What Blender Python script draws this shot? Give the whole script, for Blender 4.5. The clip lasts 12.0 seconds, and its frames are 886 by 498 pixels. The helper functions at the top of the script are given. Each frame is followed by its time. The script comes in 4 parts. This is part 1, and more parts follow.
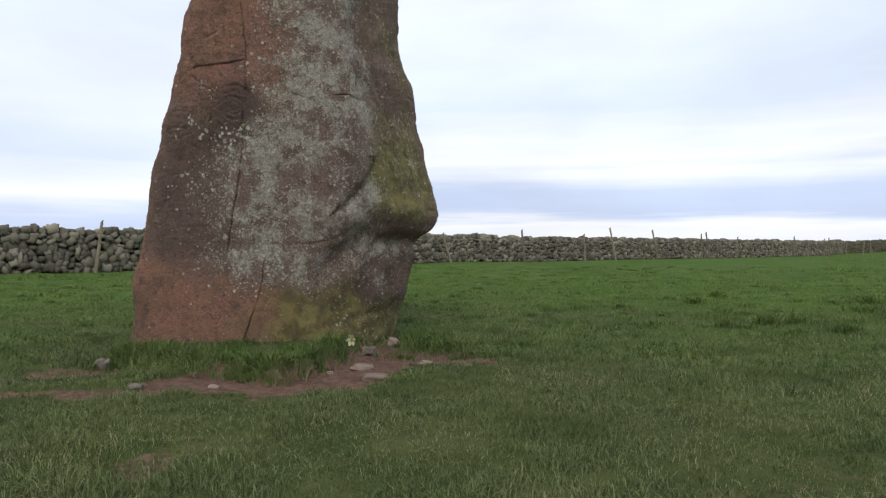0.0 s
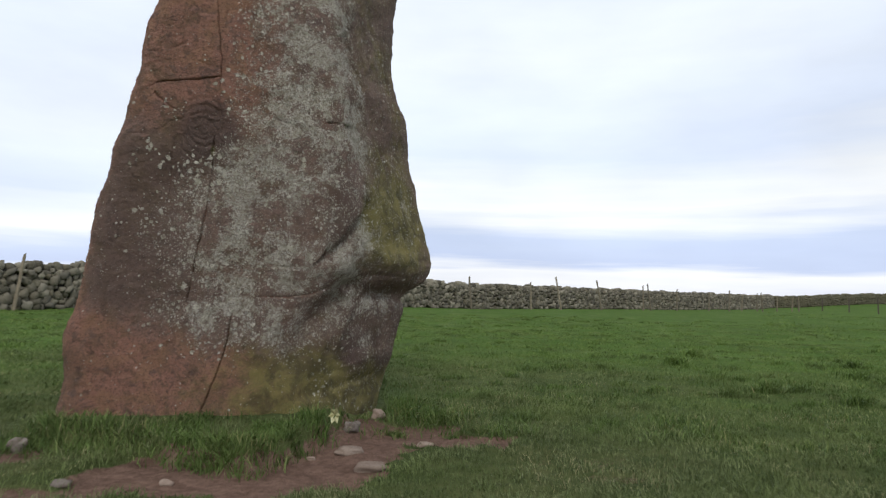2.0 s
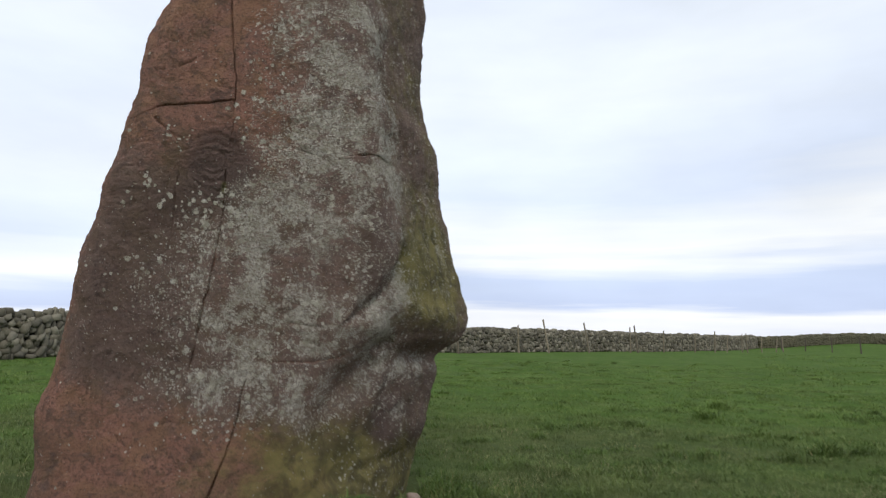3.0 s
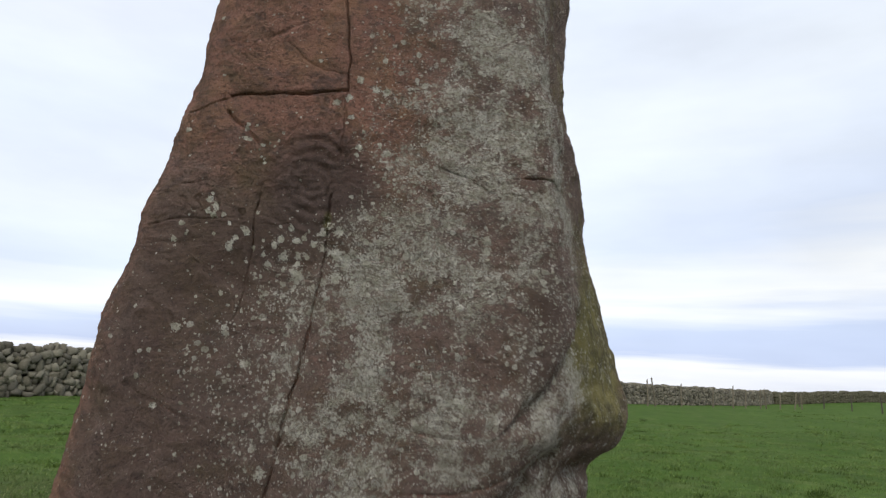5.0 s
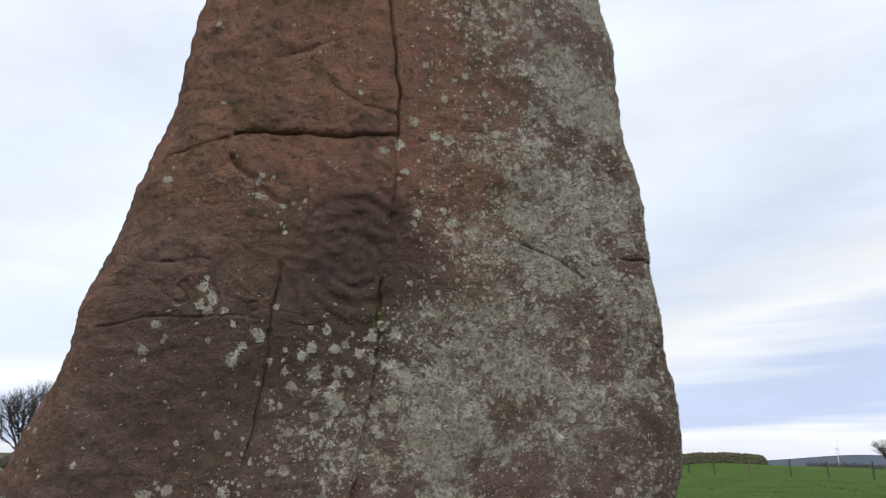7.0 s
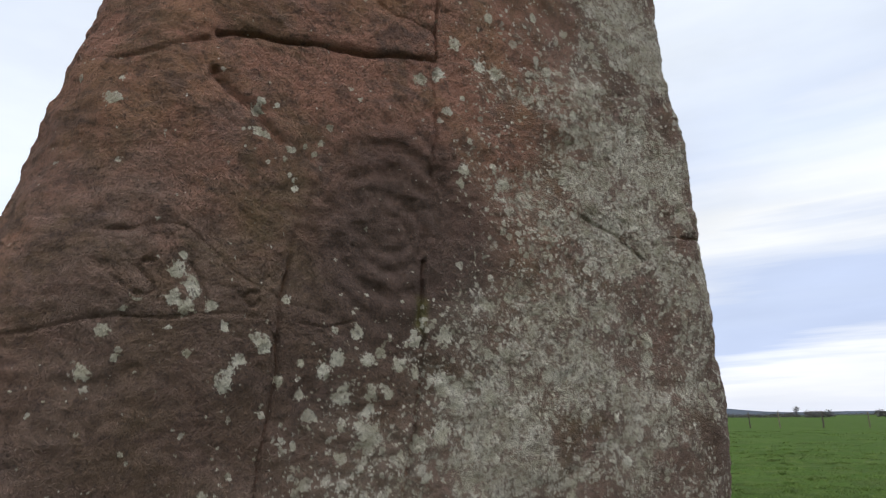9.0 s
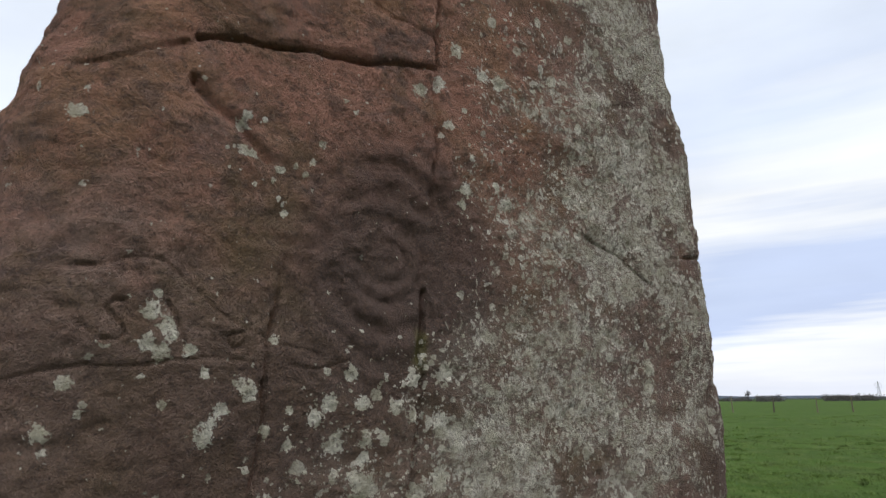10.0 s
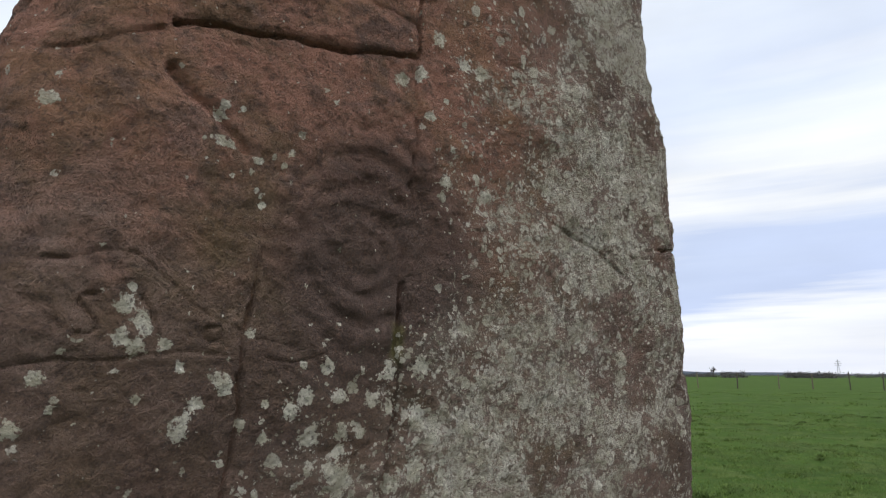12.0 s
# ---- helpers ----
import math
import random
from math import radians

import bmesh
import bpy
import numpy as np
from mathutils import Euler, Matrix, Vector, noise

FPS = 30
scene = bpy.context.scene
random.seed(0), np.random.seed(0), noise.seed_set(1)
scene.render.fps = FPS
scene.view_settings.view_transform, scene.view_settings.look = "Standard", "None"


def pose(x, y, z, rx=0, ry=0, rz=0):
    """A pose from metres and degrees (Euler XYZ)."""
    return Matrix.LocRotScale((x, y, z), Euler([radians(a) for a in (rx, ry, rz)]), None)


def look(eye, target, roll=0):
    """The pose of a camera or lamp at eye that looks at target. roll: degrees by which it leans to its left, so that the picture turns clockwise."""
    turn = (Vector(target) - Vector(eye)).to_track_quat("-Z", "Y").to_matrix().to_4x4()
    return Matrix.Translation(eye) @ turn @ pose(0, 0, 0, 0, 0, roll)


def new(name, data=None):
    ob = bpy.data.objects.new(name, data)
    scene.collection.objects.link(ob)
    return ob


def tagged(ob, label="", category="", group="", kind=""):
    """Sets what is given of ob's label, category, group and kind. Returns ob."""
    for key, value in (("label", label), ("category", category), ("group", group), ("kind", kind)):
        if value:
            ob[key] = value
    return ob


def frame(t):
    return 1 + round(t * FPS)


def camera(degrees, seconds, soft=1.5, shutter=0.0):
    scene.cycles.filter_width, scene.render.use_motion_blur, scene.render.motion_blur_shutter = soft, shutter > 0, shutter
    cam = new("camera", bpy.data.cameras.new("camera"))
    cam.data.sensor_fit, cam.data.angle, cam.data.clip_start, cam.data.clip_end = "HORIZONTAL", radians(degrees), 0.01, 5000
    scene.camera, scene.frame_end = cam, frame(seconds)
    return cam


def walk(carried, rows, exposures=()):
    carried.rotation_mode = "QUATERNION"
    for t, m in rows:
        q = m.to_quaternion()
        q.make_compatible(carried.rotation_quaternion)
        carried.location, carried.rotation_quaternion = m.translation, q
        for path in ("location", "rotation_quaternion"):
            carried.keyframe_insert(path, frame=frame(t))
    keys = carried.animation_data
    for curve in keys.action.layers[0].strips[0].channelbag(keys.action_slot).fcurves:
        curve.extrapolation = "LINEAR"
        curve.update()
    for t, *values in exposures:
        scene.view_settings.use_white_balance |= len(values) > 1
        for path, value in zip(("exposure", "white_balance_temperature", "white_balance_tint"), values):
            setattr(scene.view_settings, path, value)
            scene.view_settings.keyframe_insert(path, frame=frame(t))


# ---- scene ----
cam = camera(66.6, 12.0, soft=1.2, shutter=0.5)
METRES, EYE, TILT, LEAN, TURN = 3.8, 0.55, 0.0, 0.0, 0.0
ROWS = [
    (0.0, 0.0, 0.0, 0.0, 0.0, 0.0, 0.0),
    (0.5, -0.0109, 0.0145, 0.0014, -0.7, 0.36, -1.78),
    (1.0, -0.0332, 0.0485, 0.0113, -1.81, 1.82, -1.7),
    (1.5, -0.0559, 0.092, 0.0163, -3.04, 3.48, -0.93),
    (2.0, -0.0864, 0.158, 0.0187, -5.14, 3.79, -1.6),
    (2.5, -0.1203, 0.2306, 0.0293, -6.64, 5.74, -1.44),
    (4.5, -0.2541, 0.5122, 0.0719, -6.93, 9.7, -0.82),
    (5.0, -0.2775, 0.5708, 0.0892, -6.7, 10.89, -3.0),
    (5.5, -0.3153, 0.6207, 0.1019, -11.85, 11.91, -2.48),
    (6.0, -0.3495, 0.6636, 0.1175, -16.79, 15.34, -0.77),
    (6.5, -0.368, 0.6924, 0.1232, -17.71, 17.75, -0.2),
    (7.0, -0.3833, 0.7276, 0.1284, -18.76, 17.45, 0.0),
    (9.0, -0.4243, 0.8401, 0.1589, -31.21, 14.14, 1.86),
    (9.5, -0.4283, 0.8587, 0.1722, -33.09, 14.39, 1.62),
    (10.0, -0.4257, 0.8598, 0.1784, -34.38, 12.65, 1.63),
    (10.5, -0.4254, 0.8617, 0.1806, -35.86, 10.6, 1.23),
    (11.0, -0.4258, 0.8616, 0.1818, -36.57, 10.55, 1.07),
    (11.5, -0.4265, 0.8608, 0.1838, -36.47, 10.38, 0.81),
    (12.0, -0.4271, 0.8597, 0.1851, -36.71, 10.28, 0.79),
]
walk(cam, [(t, pose(0, 0, EYE, TILT, LEAN, TURN) @ pose(METRES * x, METRES * y, METRES * z, 90 + pitch, roll, yaw)) for t, x, y, z, yaw, pitch, roll in ROWS])


# ---- world, sun ----
world = bpy.data.worlds.new("overcast_sky")
scene.world = world
world.use_nodes = True


def build_sky(nt):
    nodes, links = nt.nodes, nt.links
    nodes.clear()
    out = nodes.new("ShaderNodeOutputWorld")
    bg = nodes.new("ShaderNodeBackground")
    bg.inputs["Strength"].default_value = 0.1
    links.new(bg.outputs[0], out.inputs["Surface"])
    sky = nodes.new("ShaderNodeTexSky")
    sky.sky_type = "NISHITA"
    sky.sun_disc = False
    sky.sun_elevation = radians(41)
    sky.sun_rotation = radians(185)
    tc = nodes.new("ShaderNodeTexCoord")
    sep = nodes.new("ShaderNodeSeparateXYZ")
    links.new(tc.outputs["Generated"], sep.inputs[0])
    # layered cloud: long flat streaks that warp the height at which each layer lies
    mp = nodes.new("ShaderNodeMapping")
    mp.inputs["Scale"].default_value = (1.1, 1.1, 17.0)
    mp.inputs["Location"].default_value = (0.35, 0.6, 0.2)
    links.new(tc.outputs["Generated"], mp.inputs[0])
    nz = nodes.new("ShaderNodeTexNoise")
    nz.inputs["Scale"].default_value = 1.7
    nz.inputs["Detail"].default_value = 6
    nz.inputs["Roughness"].default_value = 0.52
    links.new(mp.outputs[0], nz.inputs["Vector"])
    warp = nodes.new("ShaderNodeMath")
    warp.operation = "MULTIPLY_ADD"
    warp.inputs[1].default_value = 0.11
    links.new(nz.outputs["Fac"], warp.inputs[0])
    off = nodes.new("ShaderNodeMath")
    off.operation = "ADD"
    off.inputs[1].default_value = -0.055
    lift = nodes.new("ShaderNodeMapRange")
    lift.interpolation_type = "SMOOTHSTEP"
    for sock, val in zip(lift.inputs[1:5], (0.30, 1.0, 1.0, 0.45)):
        sock.default_value = val
    links.new(sep.outputs["X"], lift.inputs[0])
    sink = nodes.new("ShaderNodeMapRange")
    sink.interpolation_type = "SMOOTHSTEP"
    for sock, val in zip(sink.inputs[1:5], (-0.45, 0.02, 1.75, 1.0)):
        sock.default_value = val
    links.new(sep.outputs["X"], sink.inputs[0])
    both = nodes.new("ShaderNodeMath")
    both.operation = "MULTIPLY"
    links.new(lift.outputs[0], both.inputs[0])
    links.new(sink.outputs[0], both.inputs[1])
    low = nodes.new("ShaderNodeMath")
    low.operation = "MULTIPLY"
    links.new(sep.outputs["Z"], low.inputs[0])
    links.new(both.outputs[0], low.inputs[1])
    links.new(low.outputs[0], off.inputs[0])
    links.new(off.outputs[0], warp.inputs[2])
    ramp = nodes.new("ShaderNodeValToRGB")
    links.new(warp.outputs[0], ramp.inputs[0])
    stops = [(0.0, (0.80, 0.84, 0.95)), (0.028, (0.93, 0.95, 1.0)), (0.047, (0.56, 0.65, 0.89)), (0.082, (0.60, 0.69, 0.91)),
             (0.125, (0.96, 0.98, 1.0)), (0.20, (0.74, 0.82, 0.98)), (0.34, (0.86, 0.92, 1.0)), (0.55, (0.80, 0.87, 1.0)), (1.0, (0.90, 0.93, 1.0))]
    el = ramp.color_ramp.elements
    while len(el) < len(stops):
        el.new(0.5)
    for e, (p, c) in zip(el, stops):
        e.position = p
        e.color = (*c, 1)
    # broad soft mottling of the cloud base
    n2 = nodes.new("ShaderNodeTexNoise")
    n2.inputs["Scale"].default_value = 2.3
    n2.inputs["Detail"].default_value = 5
    mp2 = nodes.new("ShaderNodeMapping")
    mp2.inputs["Scale"].default_value = (1.0, 1.0, 3.0)
    links.new(tc.outputs["Generated"], mp2.inputs[0])
    links.new(mp2.outputs[0], n2.inputs["Vector"])
    mr = nodes.new("ShaderNodeMapRange")
    mr.inputs["From Min"].default_value = 0.3
    mr.inputs["From Max"].default_value = 0.7
    mr.inputs["To Min"].default_value = CLOUD * 0.88
    mr.inputs["To Max"].default_value = CLOUD * 1.12
    links.new(n2.outputs["Fac"], mr.inputs[0])
    sc = nodes.new("ShaderNodeVectorMath")
    sc.operation = "SCALE"
    links.new(ramp.outputs[0], sc.inputs[0])
    links.new(mr.outputs[0], sc.inputs["Scale"])
    mix = nodes.new("ShaderNodeMix")
    mix.data_type = "RGBA"
    mix.inputs[0].default_value = 0.9
    links.new(sky.outputs[0], mix.inputs[6])
    links.new(sc.outputs[0], mix.inputs[7])
    links.new(mix.outputs[2], bg.inputs["Color"])


CLOUD = 11.2
build_sky(world.node_tree)
sun = new("sun", bpy.data.lights.new("sun", "SUN"))
sun.data.energy = 1.25
sun.data.angle = radians(25)
sun.data.color = (1.0, 0.97, 0.92)
sun.matrix_world = look((0, 0, 0), (0.06, 0.75, -0.65))


# ---- materials ----
def mat(name, rough=0.9):
    m = bpy.data.materials.new(name)
    m.use_nodes = True
    b = m.node_tree.nodes["Principled BSDF"]
    b.inputs["Roughness"].default_value = rough
    b.inputs["Specular IOR Level"].default_value = 0.25
    return m, m.node_tree, b


class G:
    """Short node-graph writer."""

    def __init__(self, nt):
        self.nt = nt

    def node(self, kind, **inputs):
        n = self.nt.nodes.new(kind)
        return n

    def put(self, socket, v):
        if isinstance(v, bpy.types.NodeSocket):
            self.nt.links.new(v, socket)
        else:
            socket.default_value = v

    def coord(self, scale=(1, 1, 1)):
        g = self.node("ShaderNodeNewGeometry")
        m = self.node("ShaderNodeMapping")
        m.inputs["Scale"].default_value = scale
        self.nt.links.new(g.outputs["Position"], m.inputs[0])
        return m.outputs[0]

    def noise(self, vec, scale, detail=4, rough=0.55, distort=0.0):
        n = self.node("ShaderNodeTexNoise")
        self.put(n.inputs["Vector"], vec)
        n.inputs["Scale"].default_value = scale
        n.inputs["Detail"].default_value = detail
        n.inputs["Roughness"].default_value = rough
        n.inputs["Distortion"].default_value = distort
        return n.outputs["Fac"]

    def voronoi(self, vec, scale, rand=1.0):
        n = self.node("ShaderNodeTexVoronoi")
        self.put(n.inputs["Vector"], vec)
        n.inputs["Scale"].default_value = scale
        n.inputs["Randomness"].default_value = rand
        return n.outputs["Distance"], n.outputs["Color"]

    def math(self, op, a, b=0.0, c=0.0):
        n = self.node("ShaderNodeMath")
        n.operation = op
        self.put(n.inputs[0], a)
        self.put(n.inputs[1], b)
        self.put(n.inputs[2], c)
        return n.outputs[0]

    def ramp(self, v, lo, hi, a=0.0, b=1.0):
        n = self.node("ShaderNodeMapRange")
        n.interpolation_type = "SMOOTHSTEP"
        self.put(n.inputs[0], v)
        self.put(n.inputs[1], lo)
        self.put(n.inputs[2], hi)
        self.put(n.inputs[3], a)
        self.put(n.inputs[4], b)
        return n.outputs[0]

    def mix(self, f, a, b):
        n = self.node("ShaderNodeMix")
        n.data_type = "RGBA"
        self.put(n.inputs[0], f)
        for s, v in ((n.inputs[6], a), (n.inputs[7], b)):
            self.put(s, (*v, 1) if isinstance(v, tuple) else v)
        return n.outputs[2]

    def attr(self, name):
        n = self.node("ShaderNodeAttribute")
        n.attribute_name = name
        return n.outputs["Fac"]

    def sep(self, col):
        n = self.node("ShaderNodeSeparateXYZ")
        self.put(n.inputs[0], col)
        return n.outputs

    def bump(self, b, h, strength, dist, normal=None):
        n = self.node("ShaderNodeBump")
        n.inputs["Strength"].default_value = strength
        n.inputs["Distance"].default_value = dist
        self.put(n.inputs["Height"], h)
        if normal is not None:
            self.put(n.inputs["Normal"], normal)
        self.put(b.inputs["Normal"], n.outputs[0])
        return n.outputs[0]


def sandstone():
    m, nt, b = mat("red_sandstone", 0.92)
    g = G(nt)
    p = g.coord()
    strata = g.coord((1.0, 1.0, 1.45))
    big = g.noise(p, 3.5, 5)
    mid = g.noise(strata, 16, 7, 0.65, 0.6)
    fine = g.noise(strata, 75, 8, 0.78, 0.3)
    pit = g.noise(p, 190, 5, 0.7)
    grain = g.noise(p, 480, 3, 0.6)
    red, dark, moss, lich = g.attr("red"), g.attr("dark"), g.attr("moss"), g.attr("lichen")
    rf = g.ramp(g.math("ADD", red, g.math("MULTIPLY_ADD", mid, 0.9, -0.45)), 0.15, 0.85)
    col = g.mix(rf, (0.275, 0.192, 0.155), (0.430, 0.215, 0.152))
    col = g.mix(g.ramp(big, 0.45, 0.7, 0.0, 0.45), col, (0.19, 0.125, 0.07))
    col = g.mix(g.ramp(g.noise(p, 13, 7, 0.68, 0.6), 0.48, 0.62, 0.0, 0.6), col, (0.19, 0.125, 0.075))
    col = g.mix(g.ramp(g.noise(p, 21, 7, 0.7, 0.9), 0.5, 0.64, 0.0, 0.6), col, (0.105, 0.074, 0.062))
    col = g.mix(g.ramp(g.noise(p, 7, 6, 0.65, 0.4), 0.54, 0.70, 0.0, 0.5), col, (0.16, 0.125, 0.06))
    col = g.mix(g.math("MULTIPLY", g.ramp(g.noise(p, 5.2, 6, 0.6, 0.8), 0.50, 0.64, 0.0, 0.55), g.ramp(red, 0.3, 0.7)), col, (0.46, 0.250, 0.140))
    col = g.mix(g.ramp(g.noise(strata, 9.5, 6, 0.62, 1.0), 0.55, 0.68, 0.0, 0.5), col, (0.185, 0.128, 0.118))
    # dark patina, plus the shade painted into the eye hole
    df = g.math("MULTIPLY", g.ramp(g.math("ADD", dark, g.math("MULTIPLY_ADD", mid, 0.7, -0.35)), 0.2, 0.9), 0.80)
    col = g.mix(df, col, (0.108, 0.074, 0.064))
    col = g.mix(g.ramp(fine, 0.47, 0.66, 0.0, 0.72), col, (0.075, 0.054, 0.044))
    col = g.mix(g.ramp(pit, 0.54, 0.68, 0.0, 0.5), col, (0.065, 0.048, 0.04))
    col = g.mix(g.ramp(pit, 0.46, 0.34, 0.0, 0.35), col, (0.33, 0.20, 0.145))
    col = g.mix(g.ramp(grain, 0.52, 0.64, 0.0, 0.24), col, (0.40, 0.26, 0.20))
    col = g.mix(g.ramp(grain, 0.46, 0.36, 0.0, 0.30), col, (0.07, 0.05, 0.042))
    # algae and moss
    mf = g.math("MULTIPLY", g.ramp(g.math("ADD", moss, g.math("MULTIPLY_ADD", mid, 0.9, -0.45)), 0.2, 0.9), 0.8)
    col = g.mix(mf, col, g.mix(g.ramp(g.noise(p, 11, 7, 0.7, 0.5), 0.36, 0.62), (0.105, 0.098, 0.036), (0.300, 0.265, 0.085)))
    # crusts: rounded spots in three sizes, growing together where they are dense
    wob = g.node("ShaderNodeVectorMath")
    wob.operation = "MULTIPLY_ADD"
    nn = g.node("ShaderNodeTexNoise")
    nn.inputs["Scale"].default_value = 70
    nn.inputs["Detail"].default_value = 3
    g.put(nn.inputs["Vector"], p)
    nt.links.new(nn.outputs["Color"], wob.inputs[0])
    wob.inputs[1].default_value = (0.010, 0.010, 0.010)
    nt.links.new(p, wob.inputs[2])
    nn2 = g.node("ShaderNodeTexNoise")
    nn2.inputs["Scale"].default_value = 300
    nn2.inputs["Detail"].default_value = 3
    g.put(nn2.inputs["Vector"], p)
    wob2 = g.node("ShaderNodeVectorMath")
    wob2.operation = "MULTIPLY_ADD"
    nt.links.new(nn2.outputs["Color"], wob2.inputs[0])
    wob2.inputs[1].default_value = (0.007, 0.007, 0.007)
    nt.links.new(wob.outputs[0], wob2.inputs[2])
    wp = wob2.outputs[0]
    total = None
    patch = g.noise(p, 9, 5, 0.6)
    dens = g.math("MULTIPLY", lich, g.ramp(patch, 0.36, 0.60, 0.32, 1.30))
    for scale, share, size in ((44, 0.34, 0.47), (72, 0.50, 0.50), (120, 0.55, 0.50), (230, 0.50, 0.50)):
        d, c = g.voronoi(wp, scale)
        x, y, z_ = g.sep(c)
        on = g.math("LESS_THAN", x, g.math("MULTIPLY", dens, share))
        r = g.math("MULTIPLY_ADD", y, size * 0.6, size * 0.4)
        spot = g.math("MULTIPLY", g.ramp(g.math("SUBTRACT", r, d), 0.0, 0.05), on)
        spot = g.math("MULTIPLY", spot, g.math("MULTIPLY_ADD", z_, 0.35, 0.65))
        total = spot if total is None else g.math("MAXIMUM", total, spot)
    blotch = g.noise(p, 55, 8, 0.66, 0.5)
    film = g.ramp(g.math("ADD", blotch, g.math("MULTIPLY_ADD", dens, 0.20, -0.20)), 0.49, 0.53)
    film = g.math("MULTIPLY", film, g.ramp(g.noise(p, 120, 4, 0.7), 0.40, 0.56, 0.12, 0.80))
    total = g.math("MAXIMUM", total, film)
    spots = g.attr("spot")
    sp = g.ramp(g.math("ADD", spots, g.math("MULTIPLY_ADD", g.noise(p, 150, 6, 0.7), 2.6, -1.3)), 0.44, 0.54)
    total = g.math("MAXIMUM", total, sp)
    total = g.math("MULTIPLY", total, g.ramp(pit, 0.64, 0.54, 0.3, 1.0))
    lc = g.mix(g.ramp(g.noise(p, 38, 4), 0.35, 0.65), (0.58, 0.54, 0.415), (0.88, 0.84, 0.725))
    lc = g.mix(g.ramp(g.noise(p, 210, 3), 0.45, 0.7, 0.0, 0.5), lc, (0.34, 0.315, 0.225))
    # a thin grey veil under the crusts, broken by the grain
    veil = g.ramp(g.math("ADD", g.math("MULTIPLY", dens, 0.75), g.math("MULTIPLY_ADD", fine, 1.4, -0.7)), 0.15, 1.0, 0.0, 0.42)
    col = g.mix(veil, col, (0.36, 0.305, 0.25))
    col = g.mix(g.math("MULTIPLY", total, 0.9), col, lc)
    g.put(b.inputs["Base Color"], col)
    n1 = g.bump(b, g.math("ADD", g.math("MULTIPLY", mid, 0.7), g.math("MULTIPLY", fine, 1.3)), 1.0, 0.015)
    g.bump(b, g.math("ADD", g.math("MULTIPLY", pit, -1.2), g.math("ADD", grain, g.math("MULTIPLY", total, 0.8))), 0.9, 0.006, n1)
    return m


def turf():
    m, nt, b = mat("pasture_turf", 0.95)
    b.inputs["Specular IOR Level"].default_value = 0.03
    g = G(nt)
    p = g.coord()
    soil = g.attr("soil")
    n1 = g.noise(p, 0.35, 5)
    n2 = g.noise(p, 3.0, 6, 0.65)
    n3 = g.noise(p, 28, 5, 0.7)
    far = g.attr("lush")
    near_c = g.mix(g.ramp(n2, 0.35, 0.7), (0.052, 0.070, 0.024), (0.096, 0.106, 0.042))
    far_c = g.mix(g.ramp(n1, 0.35, 0.68), (0.062, 0.113, 0.022), (0.090, 0.150, 0.034))
    far_c = g.mix(g.ramp(g.noise(p, 0.7, 6, 0.7), 0.46, 0.62, 0.0, 0.75), far_c, (0.050, 0.086, 0.022))
    far_c = g.mix(g.ramp(g.noise(p, 1.4, 6, 0.7), 0.50, 0.64, 0.0, 0.7), far_c, (0.125, 0.168, 0.050))
    far_c = g.mix(g.ramp(n2, 0.52, 0.72, 0.0, 0.6), far_c, (0.105, 0.135, 0.040))
    # dark patches paint the shading of tussocks into the far turf
    far_c = g.mix(g.ramp(g.noise(p, 4.5, 6, 0.7, 0.5), 0.48, 0.62, 0.0, 0.55), far_c, (0.044, 0.080, 0.020))
    col = g.mix(far, near_c, far_c)
    col = g.mix(g.ramp(n3, 0.48, 0.8, 0.0, 0.4), col, (0.05, 0.066, 0.022))
    sc = g.mix(g.ramp(n3, 0.3, 0.7), (0.110, 0.068, 0.050), (0.190, 0.122, 0.092))
    sc = g.mix(g.ramp(g.noise(p, 6, 4), 0.5, 0.7, 0.0, 0.6), sc, (0.085, 0.052, 0.038))
    col = g.mix(g.ramp(g.math("ADD", soil, g.math("MULTIPLY_ADD", n3, 0.5, -0.25)), 0.35, 0.6), col, sc)
    g.put(b.inputs["Base Color"], col)
    nb = g.bump(b, g.noise(p, 2.6, 5, 0.6, 0.4), 1.0, 0.10)
    g.bump(b, g.math("ADD", n3, g.noise(p, 110, 3)), 0.6, 0.02, nb)
    return m


def blade_mat(name, dark, light, dry):
    m, nt, b = mat(name, 0.65)
    b.inputs["Specular IOR Level"].default_value = 0.12
    g = G(nt)
    geo = g.node("ShaderNodeNewGeometry")
    r = geo.outputs["Random Per Island"]
    p = g.coord()
    lush = g.attr("lush")
    col = g.mix(r, dark, light)
    col = g.mix(lush, col, g.mix(r, (0.078, 0.138, 0.026), (0.175, 0.255, 0.060)))
    col = g.mix(g.ramp(g.noise(p, 1.1, 6, 0.65), 0.44, 0.62, 0.0, 0.65), col, (0.150, 0.190, 0.062))
    col = g.mix(g.ramp(g.noise(p, 2.2, 5), 0.46, 0.64, 0.0, 0.6), col, dark)
    col = g.mix(g.math("MULTIPLY", g.math("MULTIPLY", g.ramp(r, 0.74, 1.0), g.ramp(g.noise(p, 1.6, 4), 0.42, 0.66)), g.ramp(lush, 0.2, 0.7, 1.0, 0.1)), col, dry)
    g.put(b.inputs["Base Color"], col)
    b.inputs["Subsurface Weight"].default_value = 0.0
    return m


